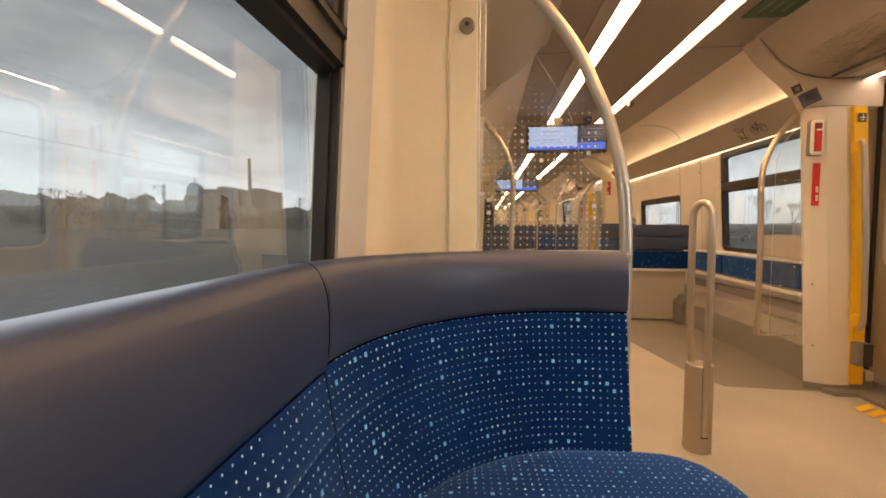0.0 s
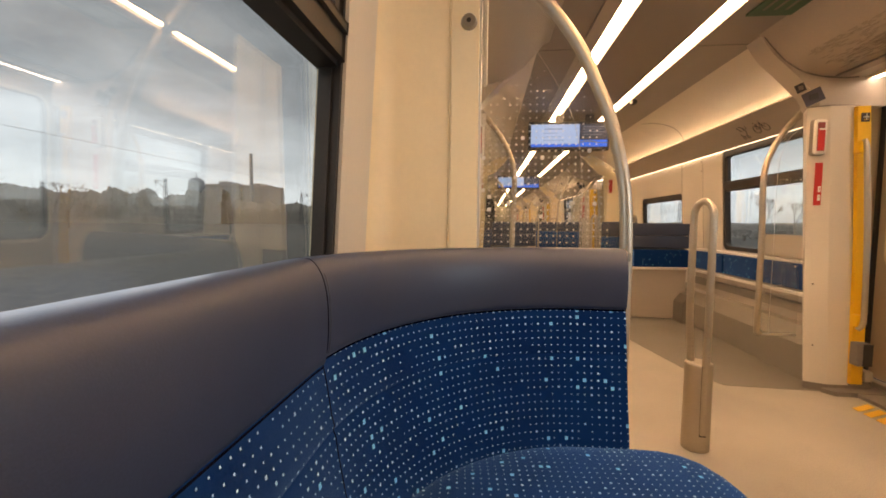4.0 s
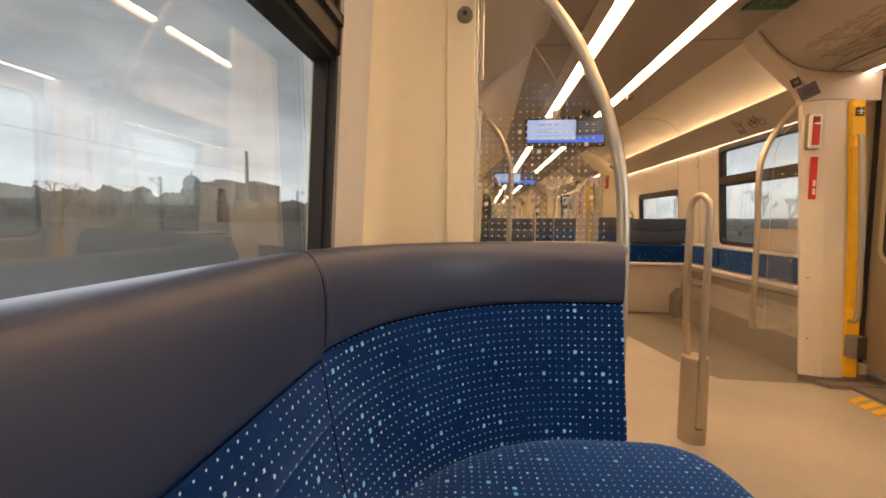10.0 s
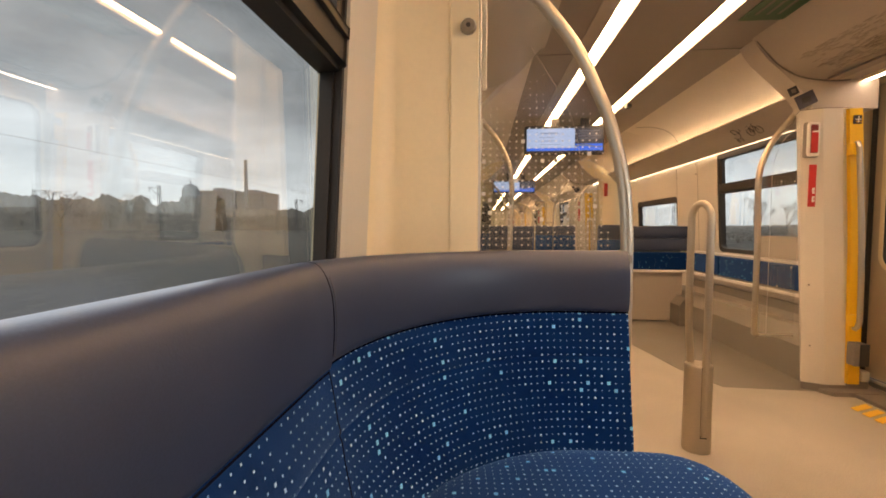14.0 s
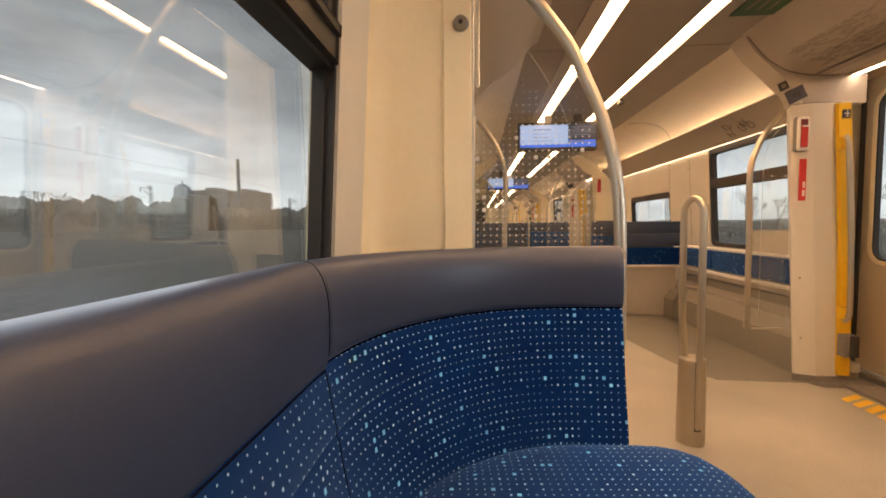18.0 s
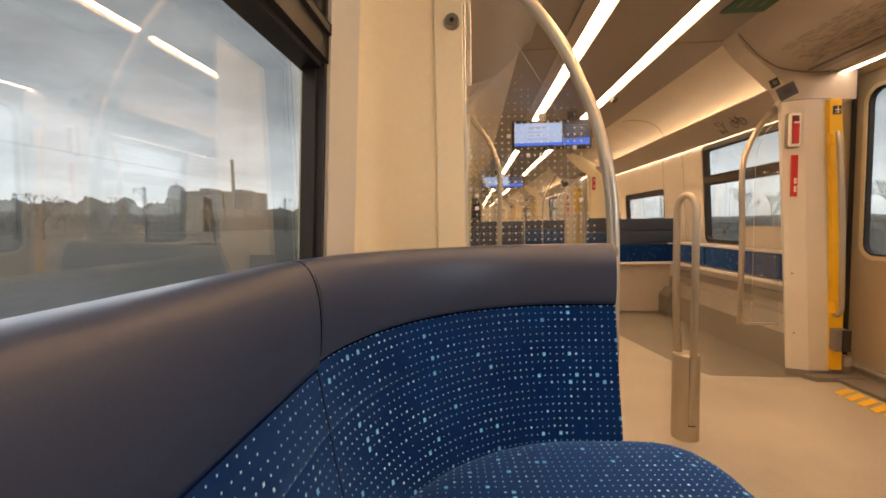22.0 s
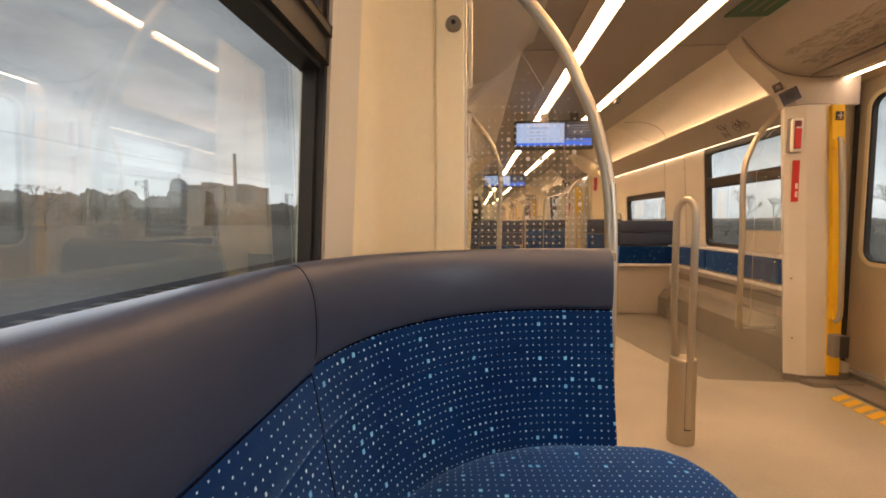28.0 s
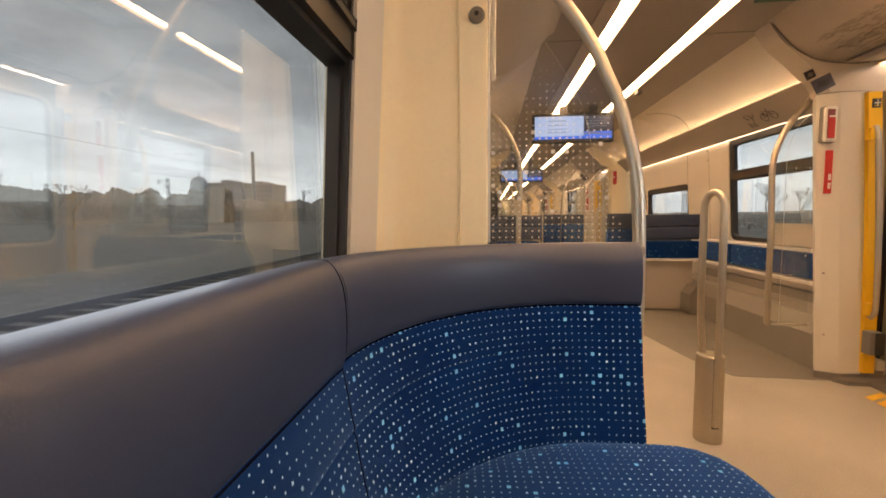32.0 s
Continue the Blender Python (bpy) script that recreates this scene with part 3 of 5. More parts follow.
def build_door_side(side, y, n):
    """Everything of one doorway's far side: pillar, arch rib, yellow edge, emergency handle, signs. y: the pillar's face."""
    p = thing("door_pillar", "cream moulded pillar beside the coach door", "pillar", "door pillars", kind="structure")
    p.name = "trim_pillar_%d" % n
    if side < 0:
        p.location.x = -0.07
    part("shaft", loft([[(sx(side, d), y + o, z) for d, o in pillar_loop(z)] for z in (0.045, 0.3, 0.9, 1.5, 1.70)]), M_WALL, p)
    part("plinth", loft([[(sx(side, d - 0.006 if d < 1.2 else d), y + o - (0.006 if o < 0.1 else 0), z) for d, o in pillar_loop(z)] for z in (0.0, 0.044)]), M_INK, p, "dark grey plinth")
    part("joint", loft([[(sx(side, d - 0.002 if d < 1.2 else d), y + o - (0.002 if o < 0.1 else 0), z) for d, o in pillar_loop(z)] for z in (1.700, 1.704)]), M_INK, p, "thin dark joint")
    rib = [(0.62, 2.118), (0.655, 2.06), (0.70, 2.002), (0.777, 1.931), (0.83, 1.880), (0.881, 1.828), (0.93, 1.778), (0.955, 1.735), (0.965, 1.70), (1.32, 1.70), (1.32, 1.868), (1.20, 1.868), (1.08, 1.862), (0.96, 1.875), (0.86, 1.904), (0.76, 1.969), (0.68, 2.056), (0.63, 2.118)]
    part("rib", loft([[(sx(side, d), yy, z) for d, z in rib] for yy in (y - 0.012, y + 0.135)]), M_RIB, p)
    arch = [(0.622, 2.119), (0.657, 2.06), (0.702, 2.002), (0.779, 1.931), (0.832, 1.880), (0.883, 1.828), (0.932, 1.778)]
    part("rib_back", loft([[(sx(side, d), yy, z) for d, z in arch + [(1.33, 1.76), (1.33, 2.13)]] for yy in (y + 0.10, y + 0.132)]), M_RIB, p)
    groove = spline([(sx(side, d), y - 0.014, z) for d, z in ((0.632, 2.117), (0.645, 2.10), (0.68, 2.056), (0.76, 1.969), (0.86, 1.904), (0.96, 1.876), (1.08, 1.864), (1.16, 1.867))], 5)
    part("groove", tube(groove, 0.0045, 6), M_INK, p, "dark joint groove")
    wide = 0.07 if y > 5 else 0.0      # the far doors show a broader yellow edge
    edge = [(1.135 - wide, 1.69), (1.205, 1.69), (1.255, 0.9), (1.262, 0.06), (1.200 - wide, 0.06), (1.180 - wide, 0.9)]
    part("yellow_edge", loft([[(sx(side, d), yy, z) for d, z in edge] for yy in (y - 0.055, y - 0.028)]), M_YELLOW, p, "yellow door edge strip")
    part("yellow_return", loft([[(sx(side, d0), y - 0.027, z), (sx(side, d1), y + 0.205, z), (sx(side, d0 - 0.01), y + 0.205, z)] for z, d0, d1 in ((0.06, 1.256, 1.33), (0.9, 1.249, 1.325), (1.69, 1.199, 1.31))]), M_YELLOW, p, "yellow return of the door edge")
    part("edge_sign", bx(sx(side, 1.155), y - 0.062, 1.60, sx(side, 1.198), y - 0.055, 1.65, 0.002), M_INK_DARK, p, "small dark pictogram plate")
    part("edge_sign_mark", bx(sx(side, 1.162), y - 0.065, 1.623, sx(side, 1.191), y - 0.062, 1.628), M_WHITE, p)
    part("edge_sign_mark", bx(sx(side, 1.1745), y - 0.0665, 1.606, sx(side, 1.1785), y - 0.0652, 1.644), M_WHITE, p)
    part("edge_sign_mark", bx(sx(side, 1.163), y - 0.065, 1.609, sx(side, 1.190), y - 0.062, 1.612), M_YELLOW, p)
    bar = spline([(sx(side, 1.152), y - 0.092, 1.490), (sx(side, 1.154), y - 0.100, 1.470), (sx(side, 1.160), y - 0.106, 1.40), (sx(side, 1.188), y - 0.112, 0.9), (sx(side, 1.200), y - 0.112, 0.50), (sx(side, 1.198), y - 0.106, 0.43), (sx(side, 1.190), y - 0.090, 0.40)], 6)
    part("grab_bar", tube(bar, 0.014, 10), M_STEEL, p, "slanted brushed steel grab bar", True)
    for z, d in ((1.415, 1.125), (0.415, 1.172)):
        part("bracket", bx(sx(side, d), y - 0.100, z, sx(side, d + 0.032), y - 0.054, z + 0.07, 0.006), M_YELLOW, p, "yellow bracket of the grab bar")
    part("lock_box", bx(sx(side, 1.185), y - 0.11, 0.185, sx(side, 1.255), y - 0.05, 0.32, 0.006), M_INK, p, "grey door lock box")
    part("lock_face", bx(sx(side, 1.212), y - 0.116, 0.188, sx(side, 1.260), y - 0.109, 0.317, 0.002), M_DARK, p)
    for z in (0.27, 0.645):
        part("screw", bx(sx(side, 1.012 - LEAN * (z - 0.26)), y - 0.006, z, sx(side, 1.020 - LEAN * (z - 0.26)), y + 0.004, z + 0.009, 0.002), M_INK, p)
    foot = [(1.045, -0.045), (1.085, -0.105), (1.36, -0.115), (1.36, -0.031), (1.20, -0.036), (1.07, -0.036)]
    part("step_plate", loft([[(sx(side, d), y + o, z) for d, o in foot] for z in (0.0, 0.026)]), M_INK, p, "dark grey plate at the foot of the pillar")
    # signs on the rib
    for d, z, a, b, m in () if side < 0 else ((0.849, 1.808, 0.027, 0.025, M_INK_DARK), (0.922, 1.756, 0.056, 0.040, M_SIGN)):
        for grow, lift, turn, mat, nm in ((1.0, 0.014, 26, m, "pictogram_plate"), (0.45, 0.018, 12, M_INK_DARK if m is M_SIGN else M_INK, "pictogram")):
            bm = bx(-a * grow, -0.004, -b * grow, a * grow, 0.0, b * grow, 0.001)
            bmesh.ops.transform(bm, verts=bm.verts, matrix=Matrix.Translation((sx(side, d), y - lift, z)) @ Matrix.Rotation(radians(-side * turn), 4, "Y"))
            part(nm, bm, mat, p)
    return p


def build_emergency(side, y):
    shift = -0.07 if side < 0 else 0.0
    h = thing("emergency_pull", "red emergency handle in a pale rounded frame on the pillar", "emergency handle", "emergency pulls", at=(shift, 0, 0))
    a, b = sorted((sx(side, 0.926), sx(side, 0.992)))
    # dark plate added to draw the shadow around the housing
    part("shadow_outline", bx(a - 0.002, y - 0.036, 1.415, b + 0.003, y + 0.006, 1.625, 0.014), M_INK, h, "dark plate for the shadow outline of the frame", True)
    part("housing", bx(a, y - 0.048, 1.418, b, y + 0.01, 1.622, 0.016), M_WHITE, h, smooth=True)
    # the recess's shade is a darker copy of the red
    part("well", bx(a + 0.010, y - 0.0495, 1.436, b - 0.016, y - 0.040, 1.604, 0.004), M_RED_DARK, h, "red handle well, its shade put in as darker red")
    pull = part("handle", bx(a + 0.011, y - 0.055, 1.440, b - 0.018, y - 0.0485, 1.566, 0.006), M_RED, h, "red pull handle")
    part("grip_edge", bx(a + 0.014, y - 0.058, 1.556, b - 0.020, y - 0.0545, 1.566, 0.002), M_WHITE, pull)
    s = thing("emergency_notice", "narrow red notice strip with white pictograms on the pillar", "sign", "emergency notices", at=(shift, 0, 0))
    a, b = sorted((sx(side, 0.948), sx(side, 0.988)))
    plate = part("plate", bx(a, y - 0.033, 1.122, b, y - 0.0255, 1.372, 0.003), M_RED, s)
    for z in (1.15, 1.20):
        part("pictogram", bx(a + 0.018, y - 0.036, z, b - 0.008, y - 0.033, z + 0.034, 0.001), M_WHITE, plate)
        part("pictogram_mark", bx(a + 0.025, y - 0.038, z + 0.01, b - 0.013, y - 0.036, z + 0.024, 0.001), M_RED, plate)
    return h


def build_near_pillar(side, y):
    p = thing("trim_pillar_near", "cream moulded pillar beside the coach door", "pillar", kind="structure")
    part("shaft", loft([[(sx(side, d - LEAN * (z - 0.26)), yy, z) for d, yy in ((1.05, y + 0.01), (1.08, y), (1.345, y), (1.345, y + 0.07), (1.09, y + 0.07), (1.05, y + 0.04))] for z in (0.0, 1.85)]), M_PANEL, p)
    return p


def build_door(side, y0, y1, n):
    """A pair of plug door leaves with rounded windows, sill and header lamp."""
    d = thing("door_%d" % n, "closed pair of champagne coach door leaves with rounded windows", "door", kind="structure")
    mid = (y0 + y1) / 2
    for ya, yb in ((y0, mid - 0.012), (mid + 0.012, y1)):
        outer, inner = square_loop(ya, 0.05, yb, 1.884, 6), rounded(ya + 0.135, 0.745, yb - 0.135, 1.775, 0.085, 6)
        bm = bmesh.new()
        rows = []
        for loop, dd in ((outer, 1.47), (inner, 1.47), (inner, 1.505), (outer, 1.505)):
            rows.append([bm.verts.new((sx(side, dd), yy, zz)) for yy, zz in loop])
        for a, b in zip(rows, rows[1:] + rows[:1]):
            for i in range(len(outer)):
                j = (i + 1) % len(outer)
                bm.faces.new((a[i], a[j], b[j], b[i]))
        leaf = part("leaf", bm, M_DOOR, d)
        for grow, dd, w, m, nm in ((0.020, 1.455, 0.026, M_PANEL, "window_trim"), (-0.006, 1.46, 0.011, M_DARK, "window_seal")):
            o2 = rounded(ya + 0.135 - grow, 0.745 - grow, yb - 0.135 + grow, 1.775 + grow, 0.085 + grow, 6)
            i2 = rounded(ya + 0.135 - grow + w, 0.745 - grow + w, yb - 0.135 + grow - w, 1.775 + grow - w, max(0.03, 0.085 + grow - w), 6)
            bm = bmesh.new()
            rows = []
            for loop, de in ((o2, dd), (i2, dd), (i2, 1.49), (o2, 1.49)):
                rows.append([bm.verts.new((sx(side, de), yy, zz)) for yy, zz in loop])
            for a, b in zip(rows, rows[1:] + rows[:1]):
                for i in range(len(o2)):
                    j = (i + 1) % len(o2)
                    bm.faces.new((a[i], a[j], b[j], b[i]))
            part(nm, bm, m, leaf, smooth=True)
        pane = part("pane", bx(sx(side, 1.486), ya + 0.145, 0.755, sx(side, 1.492), yb - 0.145, 1.765), M_GLASS, leaf)
        pane.visible_shadow = False
        part("rubber_edge", bx(sx(side, 1.46), (yb if yb < mid else ya) - 0.012, 0.05, sx(side, 1.50), (yb if yb < mid else ya) + 0.012, 1.86, 0.004), M_DARK, leaf)
    part("leaf_seal", bx(sx(side, 1.452), y1 - 0.055, 0.05, sx(side, 1.4685), y1 - 0.03, 1.88, 0.003), M_DARK, d, "black rubber edge seal")
    part("jamb", bx(sx(side, 1.25), y1 + 0.004, 0.03, sx(side, 1.50), y1 + 0.05, 1.87, 0.004), M_DOOR, d)
    part("jamb", bx(sx(side, 1.30), y0 - 0.05, 0.03, sx(side, 1.50), y0 - 0.004, 1.90, 0.004), M_PANEL, d)
    part("sill", bx(sx(side, 1.20), y0, 0.0, sx(side, 1.46), y1, 0.022, 0.005), M_INK, d, "dark ribbed door sill")
    part("sill_rail", bx(sx(side, 1.40), y0, 0.02, sx(side, 1.46), y1, 0.05, 0.005), M_ALU, d)
    part("guide_block", bx(sx(side, 1.20), y1 - 0.24, 0.02, sx(side, 1.34), y1 - 0.14, 0.075, 0.01), M_INK, d)
    part("arm", bx(sx(side, 1.27), y1 - 0.27, 0.075, sx(side, 1.32), y1 - 0.19, 0.14, 0.012), M_ALU, d)
    return d


def build_door_header(side, y0, y1, n):
    """The bulging cover over a doorway with its lamp."""
    c = thing("door_header_cover", "taupe curved cover above the coach door", "cover", "door header covers", kind="structure")
    c.name = "ceiling_header_%d" % n
    bulge = [(0.60, 2.122), (0.64, 2.105), (0.68, 2.056), (0.76, 1.969), (0.86, 1.904), (0.96, 1.877), (1.08, 1.866), (1.20, 1.870)]
    part("cover", shell([(sx(side, d), z) for d, z in bulge][::side], 0.02, y0 - 0.01, y1 - 0.012), M_VALANCE, c, smooth=True)
    part("groove", bx(sx(side, 1.01), y0, 1.856, sx(side, 1.075), y1 - 0.05, 1.868, 0.002), M_CEIL, c, "dark groove")
    part("edge", bx(sx(side, 1.20), y0, 1.855, sx(side, 1.222), y1 - 0.012, 1.885, 0.004), M_PANEL, c)
    part("lintel", bx(sx(side, 1.30), y0, 1.883, sx(side, 1.50), y1 + 0.2, 1.93, 0.006), M_DOOR, c)
    arch = [(0.62, 2.119), (0.66, 2.06), (0.70, 2.008), (0.77, 1.945), (0.83, 1.885), (0.89, 1.83), (1.00, 1.80), (1.15, 1.80), (1.40, 1.80), (1.40, 2.14), (0.62, 2.14)]
    part("near_rib", loft([[(sx(side, d), yy, z) for d, z in arch] for yy in (y0 - 0.075, y0 - 0.012)]), M_PANEL, c)
    lamp = thing("door_lamp", "warm light strip above the coach door", "light strip", "door lamps")
    part("diffuser", bx(sx(side, 1.226), y0 + 0.02, 1.858, sx(side, 1.266), y1 - 0.016, 1.870, 0.002), M_LED_DOOR, lamp)
    part("channel", bx(sx(side, 1.225), y0 + 0.02, 1.871, sx(side, 1.285), y1 - 0.016, 1.89), M_WHITE, lamp)


n = 0
for k in range(0, 5):
    for side in (-1, 1):
        n += 1
        yp = 2.75 + PERIOD * k
        if yp > Y1 - 1:
            continue
        build_door_side(side, yp, n)
        build_emergency(side, yp)
        build_door(side, yp - 1.36, yp + 0.21, n)
        build_door_header(side, yp - 1.42, yp, n)
        if k:
            build_near_pillar(side, yp - 1.47)
        if k == 1:
            note = thing("emergency_notice", "narrow red notice strip on the pillar of a far door", "sign", "emergency notices")
            part("plate", bx(sx(side, 1.05), yp - 1.482, 1.52, sx(side, 1.11), yp - 1.471, 1.74, 0.003), M_RED, note)


# ---- partitions with glass and bent handrails ----
def dots_on(pane_parent, y, inside, x0, x1, z0, z1, pitch, seed, cut):
    """Printed squares on a partition pane, denser towards one side; cut(x, z): whether the print reaches there."""
    rng = random.Random(seed)
    bm = bmesh.new()
    nx, nz = int((x1 - x0) / pitch), int((z1 - z0) / pitch)
    for i in range(nx):
        for j in range(nz):
            x, z = x0 + (i + 0.5) * pitch, z0 + (j + 0.5) * pitch
            keep = cut(x, z)
            if not inside(x, z) or rng.random() > keep:
                continue
            h = 0.0018 * (0.6 + 0.7 * min(1.0, keep))
            if rng.random() < 0.03 and z < z0 + 0.36:
                h = 0.0055
            vs = [bm.verts.new((x + a * h, y, z + b * h)) for a, b in ((-1, -1), (1, -1), (1, 1), (-1, 1))]
            bm.faces.new(vs)
    ob = part("printed_squares", bm, M_FRIT, pane_parent, "white printed squares on the glass")
    ob["kind"] = "stuff"
    return ob


ARC = [(0.405, 0.0), (0.405, 0.55), (0.404, 0.90), (0.402, 0.99), (0.397, 1.07), (0.385, 1.155), (0.365, 1.24), (0.340, 1.32), (0.304, 1.40), (0.267, 1.48), (0.210, 1.565), (0.138, 1.65), (0.045, 1.735), (-0.08, 1.83)]
part_screen = thing("partition", "cream and glass draught screen with a bent steel handrail", "partition")
rail = spline([(x, 1.245, z) for x, z in ARC], 8)
part("handrail", tube(rail, 0.0175, 16), M_STEEL, part_screen, "bent brushed steel handrail", True)
arc_up = [(p.x - 0.012, p.z) for p in rail if p.z > 0.93]
pane_loop = [(-0.03, 0.93)] + [(arc_up[0][0], 0.93)] + arc_up + [(-0.03, arc_up[-1][1])]
pane_loop = [q for q in pane_loop if q[0] >= -0.031]
pane = part("pane", loft([[(x, yy, z) for x, z in pane_loop] for yy in (1.243, 1.249)]), M_SCREEN_GLASS, part_screen, "clear glass pane")
pane.visible_shadow = False


def arc_x(z):
    best = min(arc_up, key=lambda q: abs(q[1] - z))
    return best[0]


dots_on(pane, 1.2422, lambda x, z: x < arc_x(z) - 0.03, -0.015, 0.40, 0.935, 1.50, 0.0187, 5,
        lambda x, z: 0.93 if z < 1.12 else max(0.0, min(1.0, 1.15 - 1.1 * max(0.0, (z - 1.16) / 0.28) ** 1.3 - 0.45 * max(0.0, x - 0.24) / 0.15)))
part("pane_edge", tube(spline([(0.125, 1.240, 1.51), (0.195, 1.240, 1.399), (0.24, 1.240, 1.312), (0.262, 1.240, 1.231), (0.274, 1.240, 1.142), (0.28, 1.240, 1.043), (0.283, 1.240, 0.93)], 5), 0.0006, 6), M_STEEL, part_screen, "thin bright glass edge")
part("post_strip", bx(-0.1035, 1.230, 0.0, -0.022, 1.275, 2.10, 0.004), M_PANEL, part_screen, "cream upright strip")
part("strip_joint", tube([(-0.1065, 1.2365, 0.0), (-0.1065, 1.2365, 2.09)], 0.0028, 8), M_PANEL, part_screen, "thin rounded edge of the strip", True)
part("edge_profile", bx(-0.012, 1.264, 1.40, 0.002, 1.274, 2.06, 0.003), M_ALU, part_screen, "bright aluminium edge profile")
part("edge_seal", bx(-0.020, 1.264, 1.36, -0.0125, 1.276, 2.06, 0.002), M_DARK, part_screen)
part("strip_edge", bx(-0.0215, 1.236, 0.93, -0.014, 1.262, 2.05, 0.002), M_ALU, part_screen)
bm = bmesh.new()
bmesh.ops.create_cone(bm, cap_ends=True, segments=28, radius1=0.0235, radius2=0.019, depth=0.012)
bmesh.ops.transform(bm, verts=bm.verts, matrix=Matrix.Translation((-0.052, 1.222, 1.566)) @ Matrix.Rotation(radians(90), 4, "X"))
bolt = part("bolt", bm, M_BOLT, part_screen, "domed steel bolt cap", True)
bm = bmesh.new()
bmesh.ops.create_cone(bm, cap_ends=True, segments=12, radius1=0.0065, radius2=0.0065, depth=0.004)
bmesh.ops.transform(bm, verts=bm.verts, matrix=Matrix.Translation((-0.052, 1.2155, 1.566)) @ Matrix.Rotation(radians(90), 4, "X"))
part("socket", bm, M_DARK, bolt)
part("rail_cap", bx(-0.03, 1.178, 0.895, 0.40, 1.262, 0.924, 0.01), M_SKIRT, part_screen, "greige cap rail under the glass")
part("lower_panel", bx(-0.36, 1.238, 0.0, 0.395, 1.262, 0.90), M_SKIRT, part_screen)

# wall corner between window and partition: two soft creases
plan = [(-0.345, 0.94, 1), (-0.345, 1.00, 1), (-0.343, 1.045, 1), (-0.334, 1.056, 0.97), (-0.331, 1.068, 0.95), (-0.337, 1.080, 0.95), (-0.337, 1.10, 0.9), (-0.335, 1.15, 0.85), (-0.325, 1.195, 0.7), (-0.305, 1.222, 0.5), (-0.27, 1.236, 0.35), (-0.18, 1.240, 0.1), (-0.104, 1.238, 0), (-0.101, 1.26, 0)]
back = [(-0.101, 1.30, 0), (-0.40, 1.30, 1), (-0.40, 0.94, 1)]
tagged(finish("wall_corner", loft([[(x + LEAN * (z - 1.0) * w, y, z) for x, y, w in plan + back] for z in (0.0, 0.6, 1.2, 1.8, 2.1)]), M_PANEL, smooth=True),
       "cream moulded wall corner between window and partition", "wall", kind="structure")

# mirrored partition on the other side of the gangway, and the narrow door screens
other = thing("partition", "cream and glass draught screen with a bent steel handrail", "partition")
part("handrail", tube([(2 * XC - p.x, p.y, p.z) for p in rail], 0.0175, 14), M_STEEL, other, smooth=True)
op = part("pane", loft([[(2 * XC - x, yy, z) for x, z in pane_loop] for yy in (1.243, 1.249)]), M_SCREEN_GLASS, other)
op.visible_shadow = False
part("post_panel", bx(2 * XC + 0.03, 1.228, 0.0, 2 * XC + 0.37, 1.275, 2.10, 0.004), M_PANEL, other)
part("lower_panel", bx(2 * XC - 0.395, 1.238, 0.0, 2 * XC + 0.36, 1.262, 0.94), M_SKIRT, other)


def build_door_screen(side, y, seed, d0=0.75):
    """A narrow glass screen behind a door pillar with a bent handrail."""
    s = thing("door_screen", "narrow glass screen with bent steel handrail beside the door", "glass screen", "door screens")
    pts = spline([(sx(side, d0 + 0.02), y, 0.296), (sx(side, d0 + 0.004), y, 0.31), (sx(side, d0), y, 0.36), (sx(side, d0), y, 0.9), (sx(side, d0 - 0.008), y, 1.30), (sx(side, d0 + 0.03), y, 1.465), (sx(side, d0 + 0.10), y, 1.595), (sx(side, d0 + 0.23), y, 1.755)], 7)
    part("handrail", tube(pts, 0.0175, 12), M_STEEL, s, "bent brushed steel handrail", True)
    up = [(side * (p.x - XC) + 0.012, p.z) for p in pts if p.z > 0.36]
    loop = [(sx(side, d), z) for d, z in [(1.02, 0.30), (d0 + 0.012, 0.30)] + up + [(1.02, 1.76)]]
    pn = part("pane", loft([[(x, yy, z) for x, z in loop] for yy in (y - 0.004, y + 0.004)]), M_SCREEN_GLASS, s)
    pn.visible_shadow = False
    part("bottom_rail", bx(sx(side, d0), y - 0.008, 0.290, sx(side, 1.02), y + 0.008, 0.304, 0.003), M_ALU, s)
    lo, hi = sorted((sx(side, 0.86), sx(side, 1.0)))
    if seed == 11 and side > 0:
        rim = spline([(sx(side, d), y - 0.005, z) for d, z in ((0.854, 0.31), (0.854, 0.8), (0.854, 1.22), (0.857, 1.36), (0.873, 1.46), (0.92, 1.56), (1.01, 1.64))], 5)
        part("pane_edge", tube(rim, 0.0012, 6), M_ALU, pn, "thin bright glass edge")
        dots_on(pn, y - 0.006, lambda x, z: True, lo, hi, 0.55, 0.80, 0.02, seed, lambda x, z: 0.9)
        dots_on(pn, y - 0.006, lambda x, z: True, lo, hi, 1.22, 1.31, 0.02, seed, lambda x, z: 0.9)
    return s


for k in range(0, 4):
    for side in (-1, 1):
        build_door_screen(side, 2.90 + PERIOD * k, 11 + k, 0.784 if side > 0 else 0.80)


for k in (1, 2):
    for side in (-1, 1):
        build_door_screen(side, 1.24 + PERIOD * k, 30 + k, 0.60)


